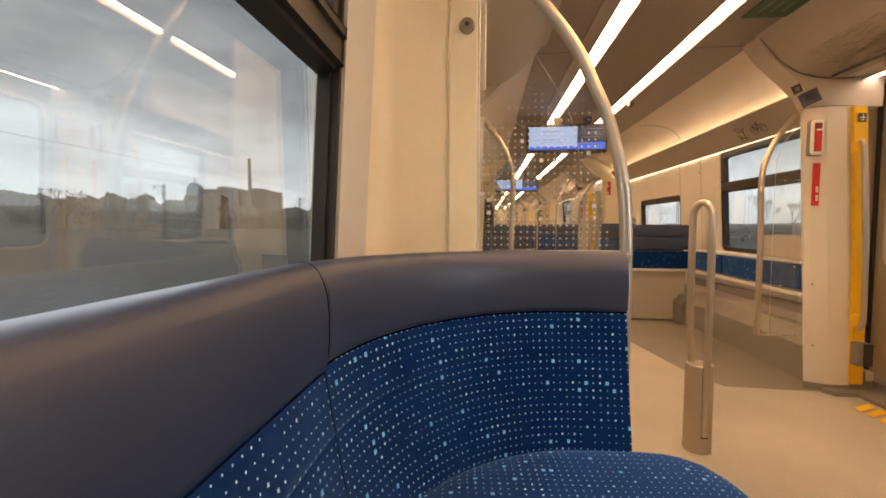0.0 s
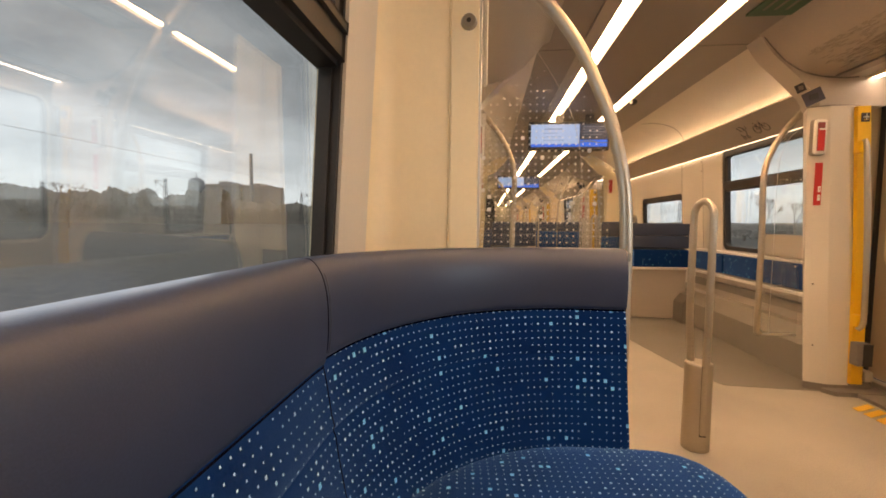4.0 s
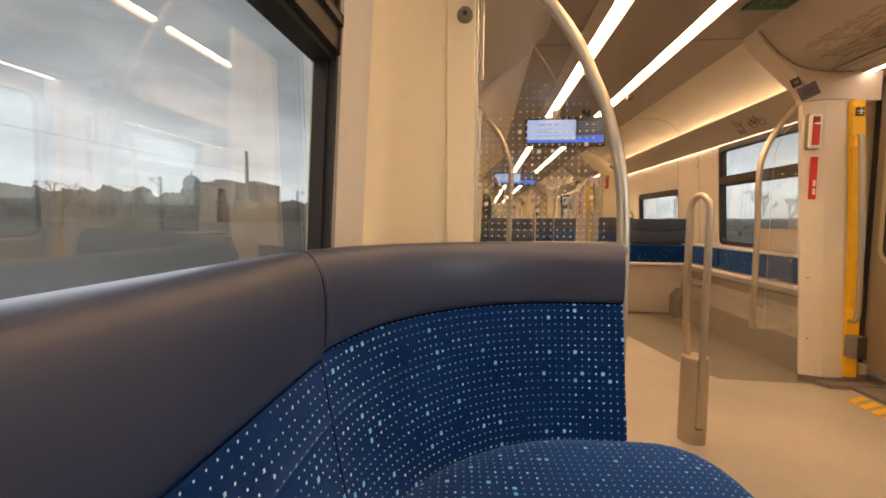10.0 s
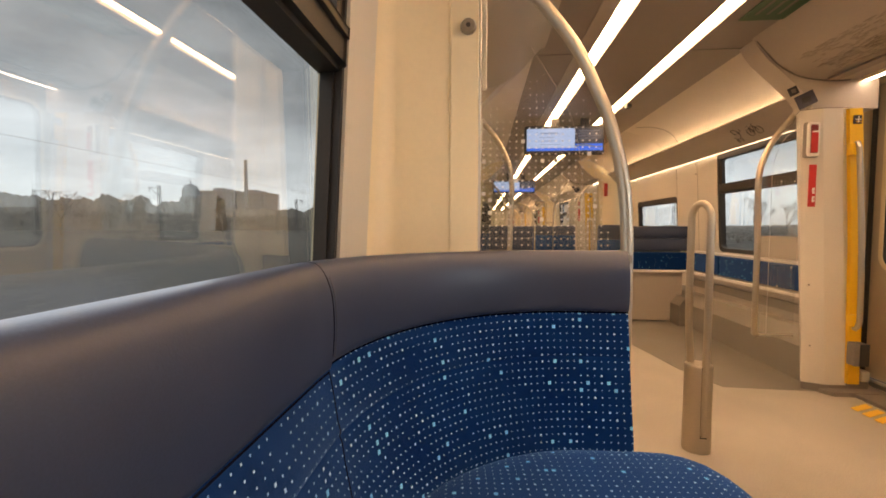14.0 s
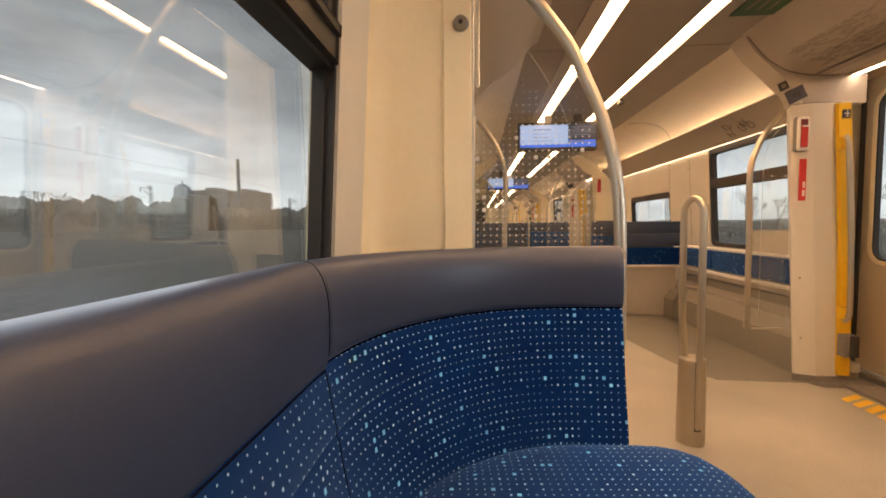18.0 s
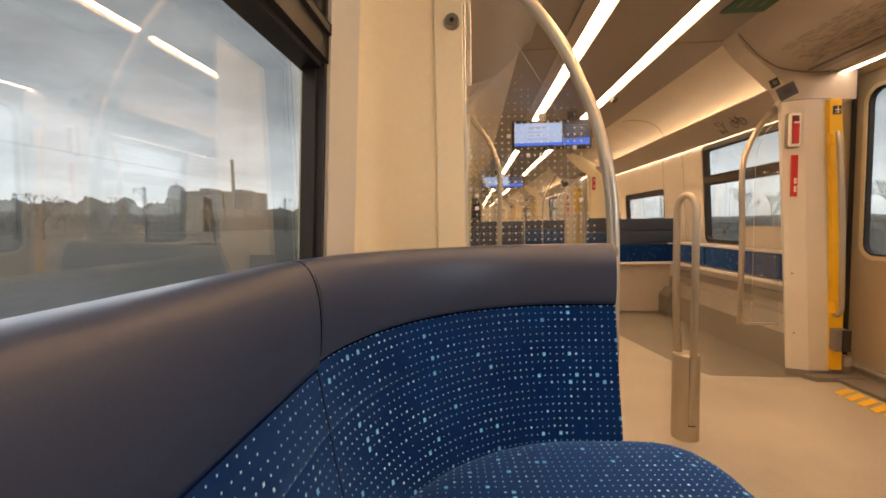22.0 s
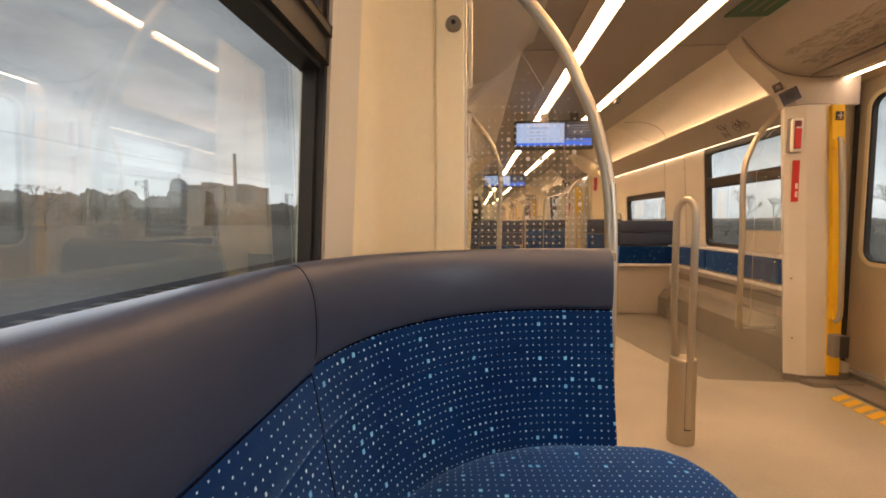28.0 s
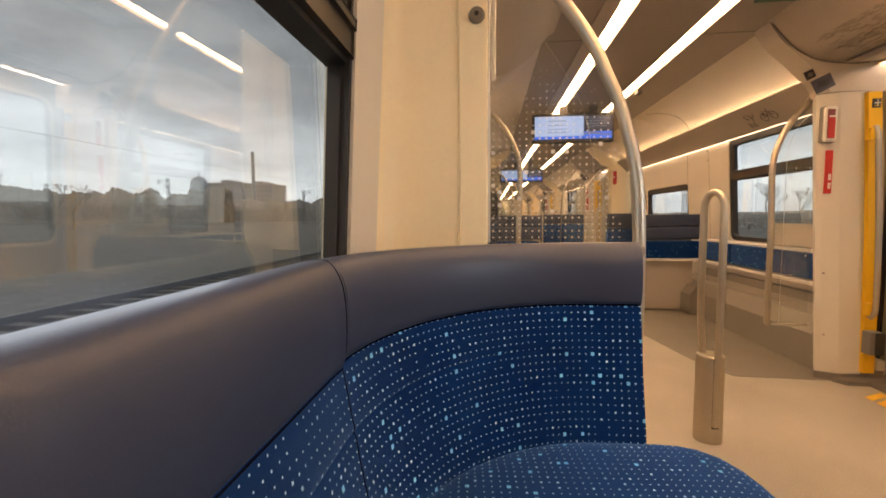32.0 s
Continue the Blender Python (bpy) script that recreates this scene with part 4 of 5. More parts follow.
# ---- corner bench with leather head rail ----
def bench_plan(n_long=10, n_arc=64):
    """Front line of the bench back: along the window, round the corner, across the coach. Yields point, outward normal, run."""
    pts = [(-0.25, -1.6 + (0.58 + 1.6) * i / n_long) for i in range(n_long)]
    pts += [(0.25 - 0.5 * math.cos(radians(90 * i / n_arc)), 0.58 + 0.53 * math.sin(radians(90 * i / n_arc))) for i in range(n_arc + 1)]
    pts += [(0.28, 1.11), (0.32, 1.1105), (0.368, 1.111)]
    out, run = [], 0.0
    for i, (x, y) in enumerate(pts):
        a, b = pts[max(i - 1, 0)], pts[min(i + 1, len(pts) - 1)]
        d = Vector((b[0] - a[0], b[1] - a[1])).normalized()
        if i:
            run += math.dist(pts[i - 1], pts[i])
        out.append((Vector((x, y)), Vector((-d.y, d.x)), run))
    return out


def sweep(stations, profile, dip=0.0):
    """Sweeps a closed profile (offset outwards, z) along plan stations, with UV in metres."""
    bm = bmesh.new()
    uvl = bm.loops.layers.uv.new("UVMap")
    n = len(profile)
    vlen = [0.0]
    for a, b in zip(profile, profile[1:] + profile[:1]):
        vlen.append(vlen[-1] + math.dist(a, b))
    top = max(z for _, z in profile)
    ease = [min(1.0, max(0.0, (st[2] - stations[0][2]) / 0.45)) for st in stations]
    rows = [[bm.verts.new((p.x + nn.x * o, p.y + nn.y * o, z - dip * e * max(0.0, 1 - (top - z) / 0.08))) for o, z in profile] for (p, nn, _), e in zip(stations, ease)]
    for i in range(len(rows) - 1):
        for j in range(n):
            k = (j + 1) % n
            face = bm.faces.new((rows[i][j], rows[i][k], rows[i + 1][k], rows[i + 1][j]))
            for lp, (u, v) in zip(face.loops, ((stations[i][2], vlen[j]), (stations[i][2], vlen[j + 1]), (stations[i + 1][2], vlen[j + 1]), (stations[i + 1][2], vlen[j]))):
                lp[uvl].uv = (u, v)
    for row, flip in ((rows[0], True), (rows[-1], False)):
        bm.faces.new(row[::-1] if flip else row)
    return bm


ST = bench_plan()
SPLIT = next(i for i, s in enumerate(ST) if s[0].y > 0.625)
bench = thing("corner_bench", "blue dotted corner bench with dark grey leather head rail", "bench")
HEAD = [(0.006, 0.777), (-0.002, 0.783), (-0.006, 0.803), (-0.008, 0.84), (-0.006, 0.88), (0.000, 0.907), (0.010, 0.927), (0.022, 0.938), (0.036, 0.9402), (0.050, 0.9392), (0.064, 0.9345), (0.076, 0.922), (0.083, 0.900), (0.085, 0.775)]
fine = spline([(o, 0.0, z) for o, z in HEAD[:-1]], 3)
HEAD = [(q.x, q.z) for q in fine] + [HEAD[-1]]
BACK = [(0.012, 0.779), (0.002, 0.769), (-0.004, 0.74), (-0.012, 0.69), (-0.0165, 0.672), (-0.0145, 0.664), (-0.0185, 0.656), (-0.024, 0.62), (-0.040, 0.54), (-0.056, 0.47), (-0.062, 0.42), (-0.058, 0.36), (0.03, 0.36), (0.06, 0.60), (0.06, 0.77)]
HEAD_SIDE = [(o, z - 0.009 * max(0.0, min(1.0, (0.83 - z) / 0.05))) for o, z in HEAD]  # hangs lower along the window
part("head_rail", sweep(ST[:SPLIT + 1], HEAD_SIDE), M_LEATHER, bench, "dark grey leather head rail along the window", True)
part("head_rail", sweep(ST[SPLIT:], HEAD, 0.005), M_LEATHER, bench, "curved dark grey leather head rail", True)
part("backrest", sweep(ST[:SPLIT + 1], BACK), M_FABRIC, bench, "blue dotted plush backrest", True)
part("backrest", sweep(ST[SPLIT:], BACK), M_FABRIC, bench, "curved blue dotted plush backrest", True)
p0, n0, _ = ST[SPLIT]
part("seam", tube([(p0.x + n0.x * (o - 0.0005), p0.y + n0.y * (o - 0.0005), z) for o, z in HEAD[:30]], 0.0007, 8), M_SEAM, bench, "dark stitched seam")
part("seam", tube([(p0.x + n0.x * (o - 0.0005), p0.y + n0.y * (o - 0.0005), z) for o, z in BACK[:12]], 0.0009, 8), M_SEAM_BLUE, bench, "dark seam between backrests")
# near-black tube drawn for the joint and the rail's shadow on the cloth
for run_, off, z in ((ST[:SPLIT + 1], 0.0035, 0.7655), (ST[SPLIT:], 0.006, 0.7765)):
    part("seam_shadow", tube([(p.x + n_.x * off, p.y + n_.y * off, z) for p, n_, _ in run_], 0.0030, 8), M_SEAM, bench, "dark line for the seam and shadow below the head rail")
bm = bmesh.new()
tang = Vector((n0.y, -n0.x))
for i in range(36):
    z = 0.788 + i * 0.0036
    o = next(a[0] + (b[0] - a[0]) * (z - a[1]) / (b[1] - a[1]) for a, b in zip(HEAD, HEAD[1:]) if a[1] <= z <= b[1])
    q = p0 + n0 * (o - 0.0012) + tang * 0.007
    join(bm, bx(q.x - 0.0007, q.y - 0.0007, z, q.x + 0.0007, q.y + 0.0007, z + 0.0022))
part("stitching", bm, M_STITCH, bench)


def slab(outline, z_low, z_top, r, crown=0.006):
    """A cushion: outline in plan, rounded upper edge, slightly crowned top, UV from the plan."""
    c = [Vector(p) for p in outline]
    n = len(c)
    middle = sum(c, Vector((0, 0))) / n
    levels = [(0.0, z_low)] + [(r * (1 - math.cos(a)), z_top - r + r * math.sin(a)) for a in (0, radians(25), radians(50), radians(70), radians(90))] + [(r + 0.05, z_top + crown)]
    bm = bmesh.new()
    uvl = bm.loops.layers.uv.new("UVMap")
    rows = [[bm.verts.new((*(p + (middle - p).normalized() * o), z)) for p in c] for o, z in levels]
    for a, b in zip(rows, rows[1:]):
        for i in range(n):
            j = (i + 1) % n
            bm.faces.new((a[i], a[j], b[j], b[i]))
    bm.faces.new(rows[-1])
    bm.faces.new(rows[0][::-1])
    for face in bm.faces:
        for lp in face.loops:
            lp[uvl].uv = (lp.vert.co.x * 0.996 + lp.vert.co.y * 0.06 + 0.004, lp.vert.co.y * 0.998 - lp.vert.co.x * 0.06 - lp.vert.co.z * 0.3)
    return bm


corner = [(p.x - n_.x * 0.045, p.y - n_.y * 0.045) for p, n_, _ in ST if p.y > 0.60][::2]
corner = corner[:-1] + [(0.40, 1.066), (0.46, 1.062), (0.50, 1.047), (0.535, 1.015), (0.556, 0.97), (0.566, 0.92), (0.57, 0.85), (0.565, 0.70), (0.50, 0.60), (0.35, 0.57), (0.0, 0.565), (-0.19, 0.565)]
part("cushion", slab(corner, 0.33, 0.443, 0.035), M_FABRIC, bench, "rounded blue dotted seat cushion", True)
part("cushion", slab([(-0.19, 0.555), (-0.19, -1.6), (0.20, -1.6), (0.22, -1.5), (0.22, 0.50), (0.20, 0.555)], 0.33, 0.443, 0.03), M_FABRIC, bench, "blue dotted seat cushion", True)
part("plinth", bx(-0.28, -1.55, 0.0, 0.10, 1.0, 0.325, 0.01), M_SKIRT, bench)
part("plinth", bx(0.10, 0.66, 0.0, 0.44, 1.0, 0.325, 0.01), M_SKIRT, bench)
tagged(finish("sill_west", bx(-0.40, -1.6, 0.70, -0.30, 0.96, 0.735, 0.004), M_DARK), "dark ledge between bench and window", "ledge", kind="structure")

# the bench across the gangway repeats it, seen in the window's reflection
opp = copy_thing(bench, Matrix.Translation((0, 0, 0)))
opp.matrix_basis = Matrix.Translation((2 * XC, 0, 0)) @ Matrix.Diagonal((-1, 1, 1, 1))

# ---- centre post with steel loop ----
post = thing("grab_post", "low steel post with a bent tube loop on the floor", "grab post", "grab posts")


def build_grab_post(at, parent):
    px, py = at
    rings = []
    for z, r in ((0.0, 0.0575), (0.004, 0.0575), (0.38, 0.056), (0.387, 0.0545), (0.39, 0.051)):
        rings.append([(px + r * math.cos(2 * math.pi * k / 40), py + r * math.sin(2 * math.pi * k / 40), z) for k in range(40)])
    sleeve = part("sleeve", loft(rings), M_STEEL, parent, "brushed steel sleeve", True)
    l, r = Vector((px - 0.036, py + 0.028, 0)), Vector((px + 0.008, py - 0.050, 0))
    pts = [(l.x + 0.016, l.y - 0.006, 0.30), (l.x + 0.011, l.y - 0.004, 0.42), (l.x + 0.003, l.y, 0.55), (l.x, l.y, 0.68), (l.x, l.y, 0.80), (l.x, l.y, 0.92), (l.x, l.y, 1.015)]
    mid, half = (l + r) / 2, (r - l) / 2
    for k in range(1, 12):
        a = math.pi * k / 12
        pts.append((mid.x - half.x * math.cos(a), mid.y - half.y * math.cos(a), 1.03 + 0.07 * math.sin(a)))
    pts += [(r.x, r.y, 1.015), (r.x, r.y, 0.92), (r.x, r.y, 0.80), (r.x, r.y, 0.68), (r.x - 0.001, r.y - 0.002, 0.55), (r.x - 0.004, r.y - 0.005, 0.42), (r.x - 0.005, r.y - 0.006, 0.30), (r.x - 0.005, r.y - 0.006, 0.19), (r.x - 0.005, r.y - 0.006, 0.085)]
    sm = spline(pts, 4)
    part("loop", tube(sm, 0.0150, 14), M_STEEL, parent, "bent steel tube loop", True)
    part("slot", bx(px - 0.012, py - 0.0570, 0.075, px - 0.0085, py - 0.052, 0.386), M_DARK, sleeve)
    part("slot_foot", bx(px - 0.012, py - 0.0572, 0.072, px + 0.017, py - 0.047, 0.077), M_DARK, sleeve)


build_grab_post((0.958, 1.95), post)
for gx, gy in ((1.255, 5.05), (0.95, 8.0), (1.2, 11.2)):
    copy_thing(post, Matrix.Translation((gx - 0.957, gy - 1.95, 0)))

# ---- folding seat bay ----
for side in (-1, 1):
    fb = thing("folding_bench", "row of folded blue seats along the side wall", "folding bench", "folding benches")
    y = 3.0
    while y < 4.5:
        part("seat", with_uv(wall_box(side, 1.145, 1.20, y + 0.006, y + 0.52, 0.56, 0.735, 0.012)), M_FABRIC_FOLD, fb, "folded blue dotted seat")
        y += 0.53
    part("rail", bx(sx(side, 1.125), 2.92, 0.528, sx(side, 1.16), 4.62, 0.552, 0.004), M_WHITE, fb, "aluminium rail")
    part("rail", bx(sx(side, 1.19), 2.92, 0.738, sx(side, 1.29), 4.62, 0.756, 0.004), M_WHITE, fb, "pale ledge below the window")
    # greige in place of cream: the bay's dimness put into the colour
    part("back_panel", bx(sx(side, 1.20), 2.92, 0.30, sx(side, 1.245), 4.62, 0.735, 0.004), M_VALANCE, fb)
    part("ledge", bx(sx(side, 1.185), 2.92, 0.40, sx(side, 1.20), 4.62, 0.47, 0.004), M_SKIRT, fb, "grey ledge strip")
    foot = [(1.0, 0.0), (1.0, 0.205), (1.06, 0.285), (1.16, 0.30), (1.16, 0.0)]
    ft = thing("duct_end", "dark chamfered end box of the heater duct", "duct", "duct ends")
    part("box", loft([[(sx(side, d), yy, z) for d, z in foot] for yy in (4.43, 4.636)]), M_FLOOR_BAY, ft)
    pb = thing("bay_partition", "low cream partition with dark upholstered back and blue folded seat", "partition", "bay partitions")
    a, b = (sx(side, 0.575), sx(side, 1.115)) if side > 0 else (sx(side, 0.91), sx(side, 0.52))
    # partition panel darkened the same way, its shade held by the tone
    part("panel", bx(a, 4.64, 0.012, b, 4.70, 0.54, 0.006), M_VALANCE, pb, "cream lower panel, its shade put in as a darker tone")
    part("seat", with_uv(bx(a, 4.61, 0.555, b + 0.05, 4.68, 0.735, 0.012)), M_FABRIC_FOLD, pb, "folded blue dotted seat")
    part("rail", bx(a, 4.59, 0.528, b + 0.05, 4.64, 0.552, 0.004), M_WHITE, pb)
    part("backrest", bx(a, 4.62, 0.752, b + 0.075, 4.72, 0.882, 0.014), M_LEATHER, pb, "dark grey leather back pad", True)
    part("backrest", bx(a, 4.63, 0.884, b + 0.075, 4.72, 1.010, 0.014), M_LEATHER, pb, "dark grey leather back pad", True)
    part("body", bx(a, 4.70, 0.0, sx(side, 1.12) if side > 0 else b, 4.76, 1.0, 0.01), M_SKIRT, pb)

# tan band across the foot of the bay window, built as an added panel
low = thing("window_guard", "low plain beige band before the lower edge of the bay window", "panel")
part("panel", wall_box(1, 1.286, 1.298, 2.93, 3.76, 0.758, 0.925, 0.004), M_RIB, low)
part("top_edge", wall_box(1, 1.284, 1.300, 2.93, 3.762, 0.9255, 0.932, 0.002), M_VALANCE, low)

# ---- passenger displays under the ceiling ----
for y, x0, x1, z0, z1 in ((4.5, 0.425, 1.235, 1.752, 2.045), (9.0, 0.213, 1.085, 1.71, 1.98)):
    d = thing("passenger_display", "wide dark double passenger display hanging under the ceiling", "display", "passenger displays")
    part("housing", bx(x0, y, z0, x1, y + 0.09, z1, 0.012), M_DARK, d, "black housing")
    for o in (0.275, 0.575):
        part("bracket", bx(x0 + o, y + 0.02, z1, x0 + o + 0.08, y + 0.06, 2.12), M_INK_DARK, d)
    xm = x0 + (x1 - x0) * 0.635
    page = part("page", bx(x0 + 0.022, y - 0.003, z0 + 0.063, xm - 0.004, y - 0.0005, z1 - 0.03), M_SCR_PALE, d, "pale blue lit page")
    part("footer", bx(x0 + 0.022, y - 0.003, z0 + 0.035, xm - 0.004, y - 0.0005, z0 + 0.062), M_SCR_BLUE, d, "blue footer band")
    side_page = part("side_page", bx(xm, y - 0.003, z0 + 0.105, x1 - 0.022, y - 0.0005, z1 - 0.03), M_SCR_NAVY, d, "dark lit page")
    part("side_footer", bx(xm, y - 0.003, z0 + 0.035, x1 - 0.022, y - 0.0005, z0 + 0.104), M_SCR_BLUE, d)
    part("wave", loft([[(xm + (x1 - 0.022 - xm) * k / 8, y - 0.0038, z0 + 0.088 + 0.012 * math.sin(k * 0.7) + o) for k in range(9)] + [(xm + (x1 - 0.022 - xm) * k / 8, y - 0.0038, z0 + 0.074 + 0.008 * math.sin(k * 0.7) + o) for k in range(8, -1, -1)] for o in (0.0, 0.0005)]), M_SCR_LINE, d, "pale blue wave on the lit page")
    part("text_bar", bx(x0 + 0.16, y - 0.004, z1 - 0.085, x0 + 0.34, y - 0.003, z1 - 0.07), M_SCR_TEXT, page)
    for i in range(3):
        part("text_bar", bx(x0 + 0.15, y - 0.004, z1 - 0.125 - 0.035 * i, x0 + 0.30 + 0.03 * i, y - 0.003, z1 - 0.118 - 0.035 * i), M_SCR_TEXT, page)
    for i in range(4):
        part("text_bar", bx(xm + 0.03, y - 0.004, z1 - 0.06 - 0.026 * i, x1 - 0.05 - 0.02 * (i % 2), y - 0.003, z1 - 0.054 - 0.026 * i), M_SCR_LINE, side_page)

# ---- small things on ceiling and valance ----
sign = thing("ceiling_sign", "green sign with unreadable pale lines on the door cover", "sign")
green = part("plate", bx(1.36, 1.95, 2.108, 1.585, 2.47, 2.117, 0.002), M_GREEN, sign)
for i in range(3):
    part("text_bar", bx(1.40 + 0.055 * i, 2.02, 2.105, 1.415 + 0.055 * i, 2.40, 2.107), M_INK, green)
cam_dome = thing("ceiling_sensor", "small dark sensor on the ceiling", "sensor")
part("body", bx(1.29, 4.02, 2.085, 1.335, 4.09, 2.119, 0.008), M_INK_DARK, cam_dome)
slot = thing("ceiling_slot", "short dark slot in the ceiling", "vent")
part("body", bx(0.295, 2.66, 2.112, 0.325, 2.78, 2.119, 0.002), M_DARK, slot)

# yellow hazard stripes on the floor before the doors
for side in (-1, 1):
    mark = thing("floor_marking", "row of slanted yellow stripes on the floor before the door", "floor marking", "floor markings")
    for i in range(14):
        y = 2.4925 - 0.072 * i
        bm = bmesh.new()
        vs = [bm.verts.new((sx(side, d), yy, 0.003)) for d, yy in ((1.045, y - 0.058), (1.175, y + 0.006), (1.175, y + 0.052), (1.045, y - 0.012))]
        top = bm.faces.new(vs)
        ext = bmesh.ops.extrude_face_region(bm, geom=[top])
        bmesh.ops.translate(bm, verts=[v for v in ext["geom"] if isinstance(v, bmesh.types.BMVert)], vec=(0, 0, -0.0025))
        part("stripe", bm, M_YELLOW, mark)

# curved joint across the east vault of the folding seat bay
pts = spline([(XC + d, 4.70 + 5.0 * (d - 0.95) ** 2, z - 0.002) for d, z in ((0.72, 2.112), (0.77, 2.0935), (0.82, 2.075), (0.87, 2.05), (0.92, 2.025), (0.97, 1.995), (1.02, 1.965), (1.07, 1.9325), (1.115, 1.904))], 5)
tagged(finish("trim_joint", tube(pts, 0.0025, 6), M_INK), "thin curved joint across the ceiling vault", "joint", kind="structure")
# joints of the ceiling panels
for x0, x1, y in ((1.31, 1.64, 2.86), (0.32, 0.65, 2.86), (0.77, 1.19, 5.9), (1.31, 1.64, 5.9)):
    tagged(finish("trim_joint", bx(x0, y, 2.1165, x1, y + 0.006, 2.1215), M_INK), "thin dark joint between ceiling panels", "joint", kind="structure")

# printed pictograms on the valance: pram and bicycle
pic = thing("valance_pictogram", "thin dark outline of a pram printed on the valance", "pictogram")
bike = thing("valance_pictogram", "thin dark outline of a bicycle printed on the valance", "pictogram")


def on_valance(u, v):
    """A point on the slanted valance: u along the coach, v up its slope."""
    a, b = Vector((1.225, 1.715)), Vector((1.085, 1.858))
    d = (b - a).normalized()
    nrm = Vector((-d.y, d.x))
    q = a + d * v + (nrm if nrm.x < 0 else -nrm) * 0.003
    return (XC + q.x, u, q.y)


def ink(points, parent, name="line", r=0.0022):
    part(name, tube([on_valance(u, v) for u, v in points], r, 6), M_INK_DARK, parent)


def ink_ring(u, v, r, parent, a0=0, a1=360):
    n = 16
    ink([(u + r * math.cos(radians(a0 + (a1 - a0) * k / n)), v + r * math.sin(radians(a0 + (a1 - a0) * k / n))) for k in range(n + 1)], parent, "ring")


ub = 3.62
ink_ring(ub - 0.052, 0.075, 0.036, bike)
ink_ring(ub + 0.052, 0.075, 0.036, bike)
ink([(ub - 0.052, 0.075), (ub - 0.02, 0.125), (ub + 0.035, 0.12), (ub + 0.052, 0.075)], bike)
ink([(ub - 0.02, 0.125), (ub + 0.005, 0.078), (ub + 0.035, 0.12)], bike)
ink([(ub + 0.005, 0.078), (ub + 0.052, 0.075)], bike)
ink([(ub - 0.035, 0.145), (ub - 0.018, 0.142), (ub - 0.022, 0.12)], bike)
ink([(ub + 0.028, 0.137), (ub + 0.05, 0.137)], bike)
up = 3.85
ink_ring(up, 0.10, 0.05, pic, 60, 330)
ink([(up, 0.10), (up + 0.025, 0.143)], pic)
ink([(up, 0.10), (up - 0.08, 0.115), (up - 0.085, 0.14)], pic)
ink_ring(up - 0.028, 0.035, 0.014, pic)
ink_ring(up + 0.028, 0.035, 0.014, pic)

# rows of fixings on the wall panels
for side in (-1, 1):
    for y in (4.76, 5.20):
        for z in (1.66, 1.56):
            bolt_ = thing("panel_screw", "small dark screw cap on the wall panel", "screw", "panel screws")
            part("cap", wall_box(side, 1.304, 1.312, y, y + 0.014, z, z + 0.014, 0.003), M_INK, bolt_)
for side in (-1, 1):
    for y in (4.735, 5.215):
        tagged(finish("trim_joint", wall_box(side, 1.3085, 1.311, y, y + 0.004, 0.76, 1.70), M_INK), "thin vertical joint between wall panels", "joint", kind="structure")
notice = thing("wall_notice", "narrow dark strip with unreadable marks on the wall", "sign")
part("plate", wall_box(1, 1.305, 1.309, 6.96, 7.04, 1.42, 1.60, 0.001), M_INK_DARK, notice)

# network plan printed on the door cover, unreadable
M_PLAN = surface("pale_brown_print", (0.33, 0.29, 0.235), 0.5, bump=0)
plan_print = thing("network_plan", "faint unreadable network plan printed on the door cover", "sign")
rng_plan = random.Random(21)
for i in range(30):
    d = 0.775 + 0.0068 * i
    z = 1.969 + (d - 0.76) / 0.10 * (1.904 - 1.969) if d < 0.86 else 1.904 + (d - 0.86) / 0.10 * (1.877 - 1.904)
    a = 1.84 + 0.10 * math.sin(i * 0.9) + rng_plan.uniform(0, 0.08) if i > 1 else 1.98
    while a < 2.56:
        b = a + rng_plan.uniform(0.015, 0.075)
        if i < 2 or rng_plan.random() < 0.62:
            part("text_bar", bx(sx(1, d), a, z - 0.0035, sx(1, d + rng_plan.uniform(0.003, 0.0062)), min(b, 2.60), z - 0.0015), M_PLAN, plan_print)
        a = b + rng_plan.uniform(0.008, 0.05)


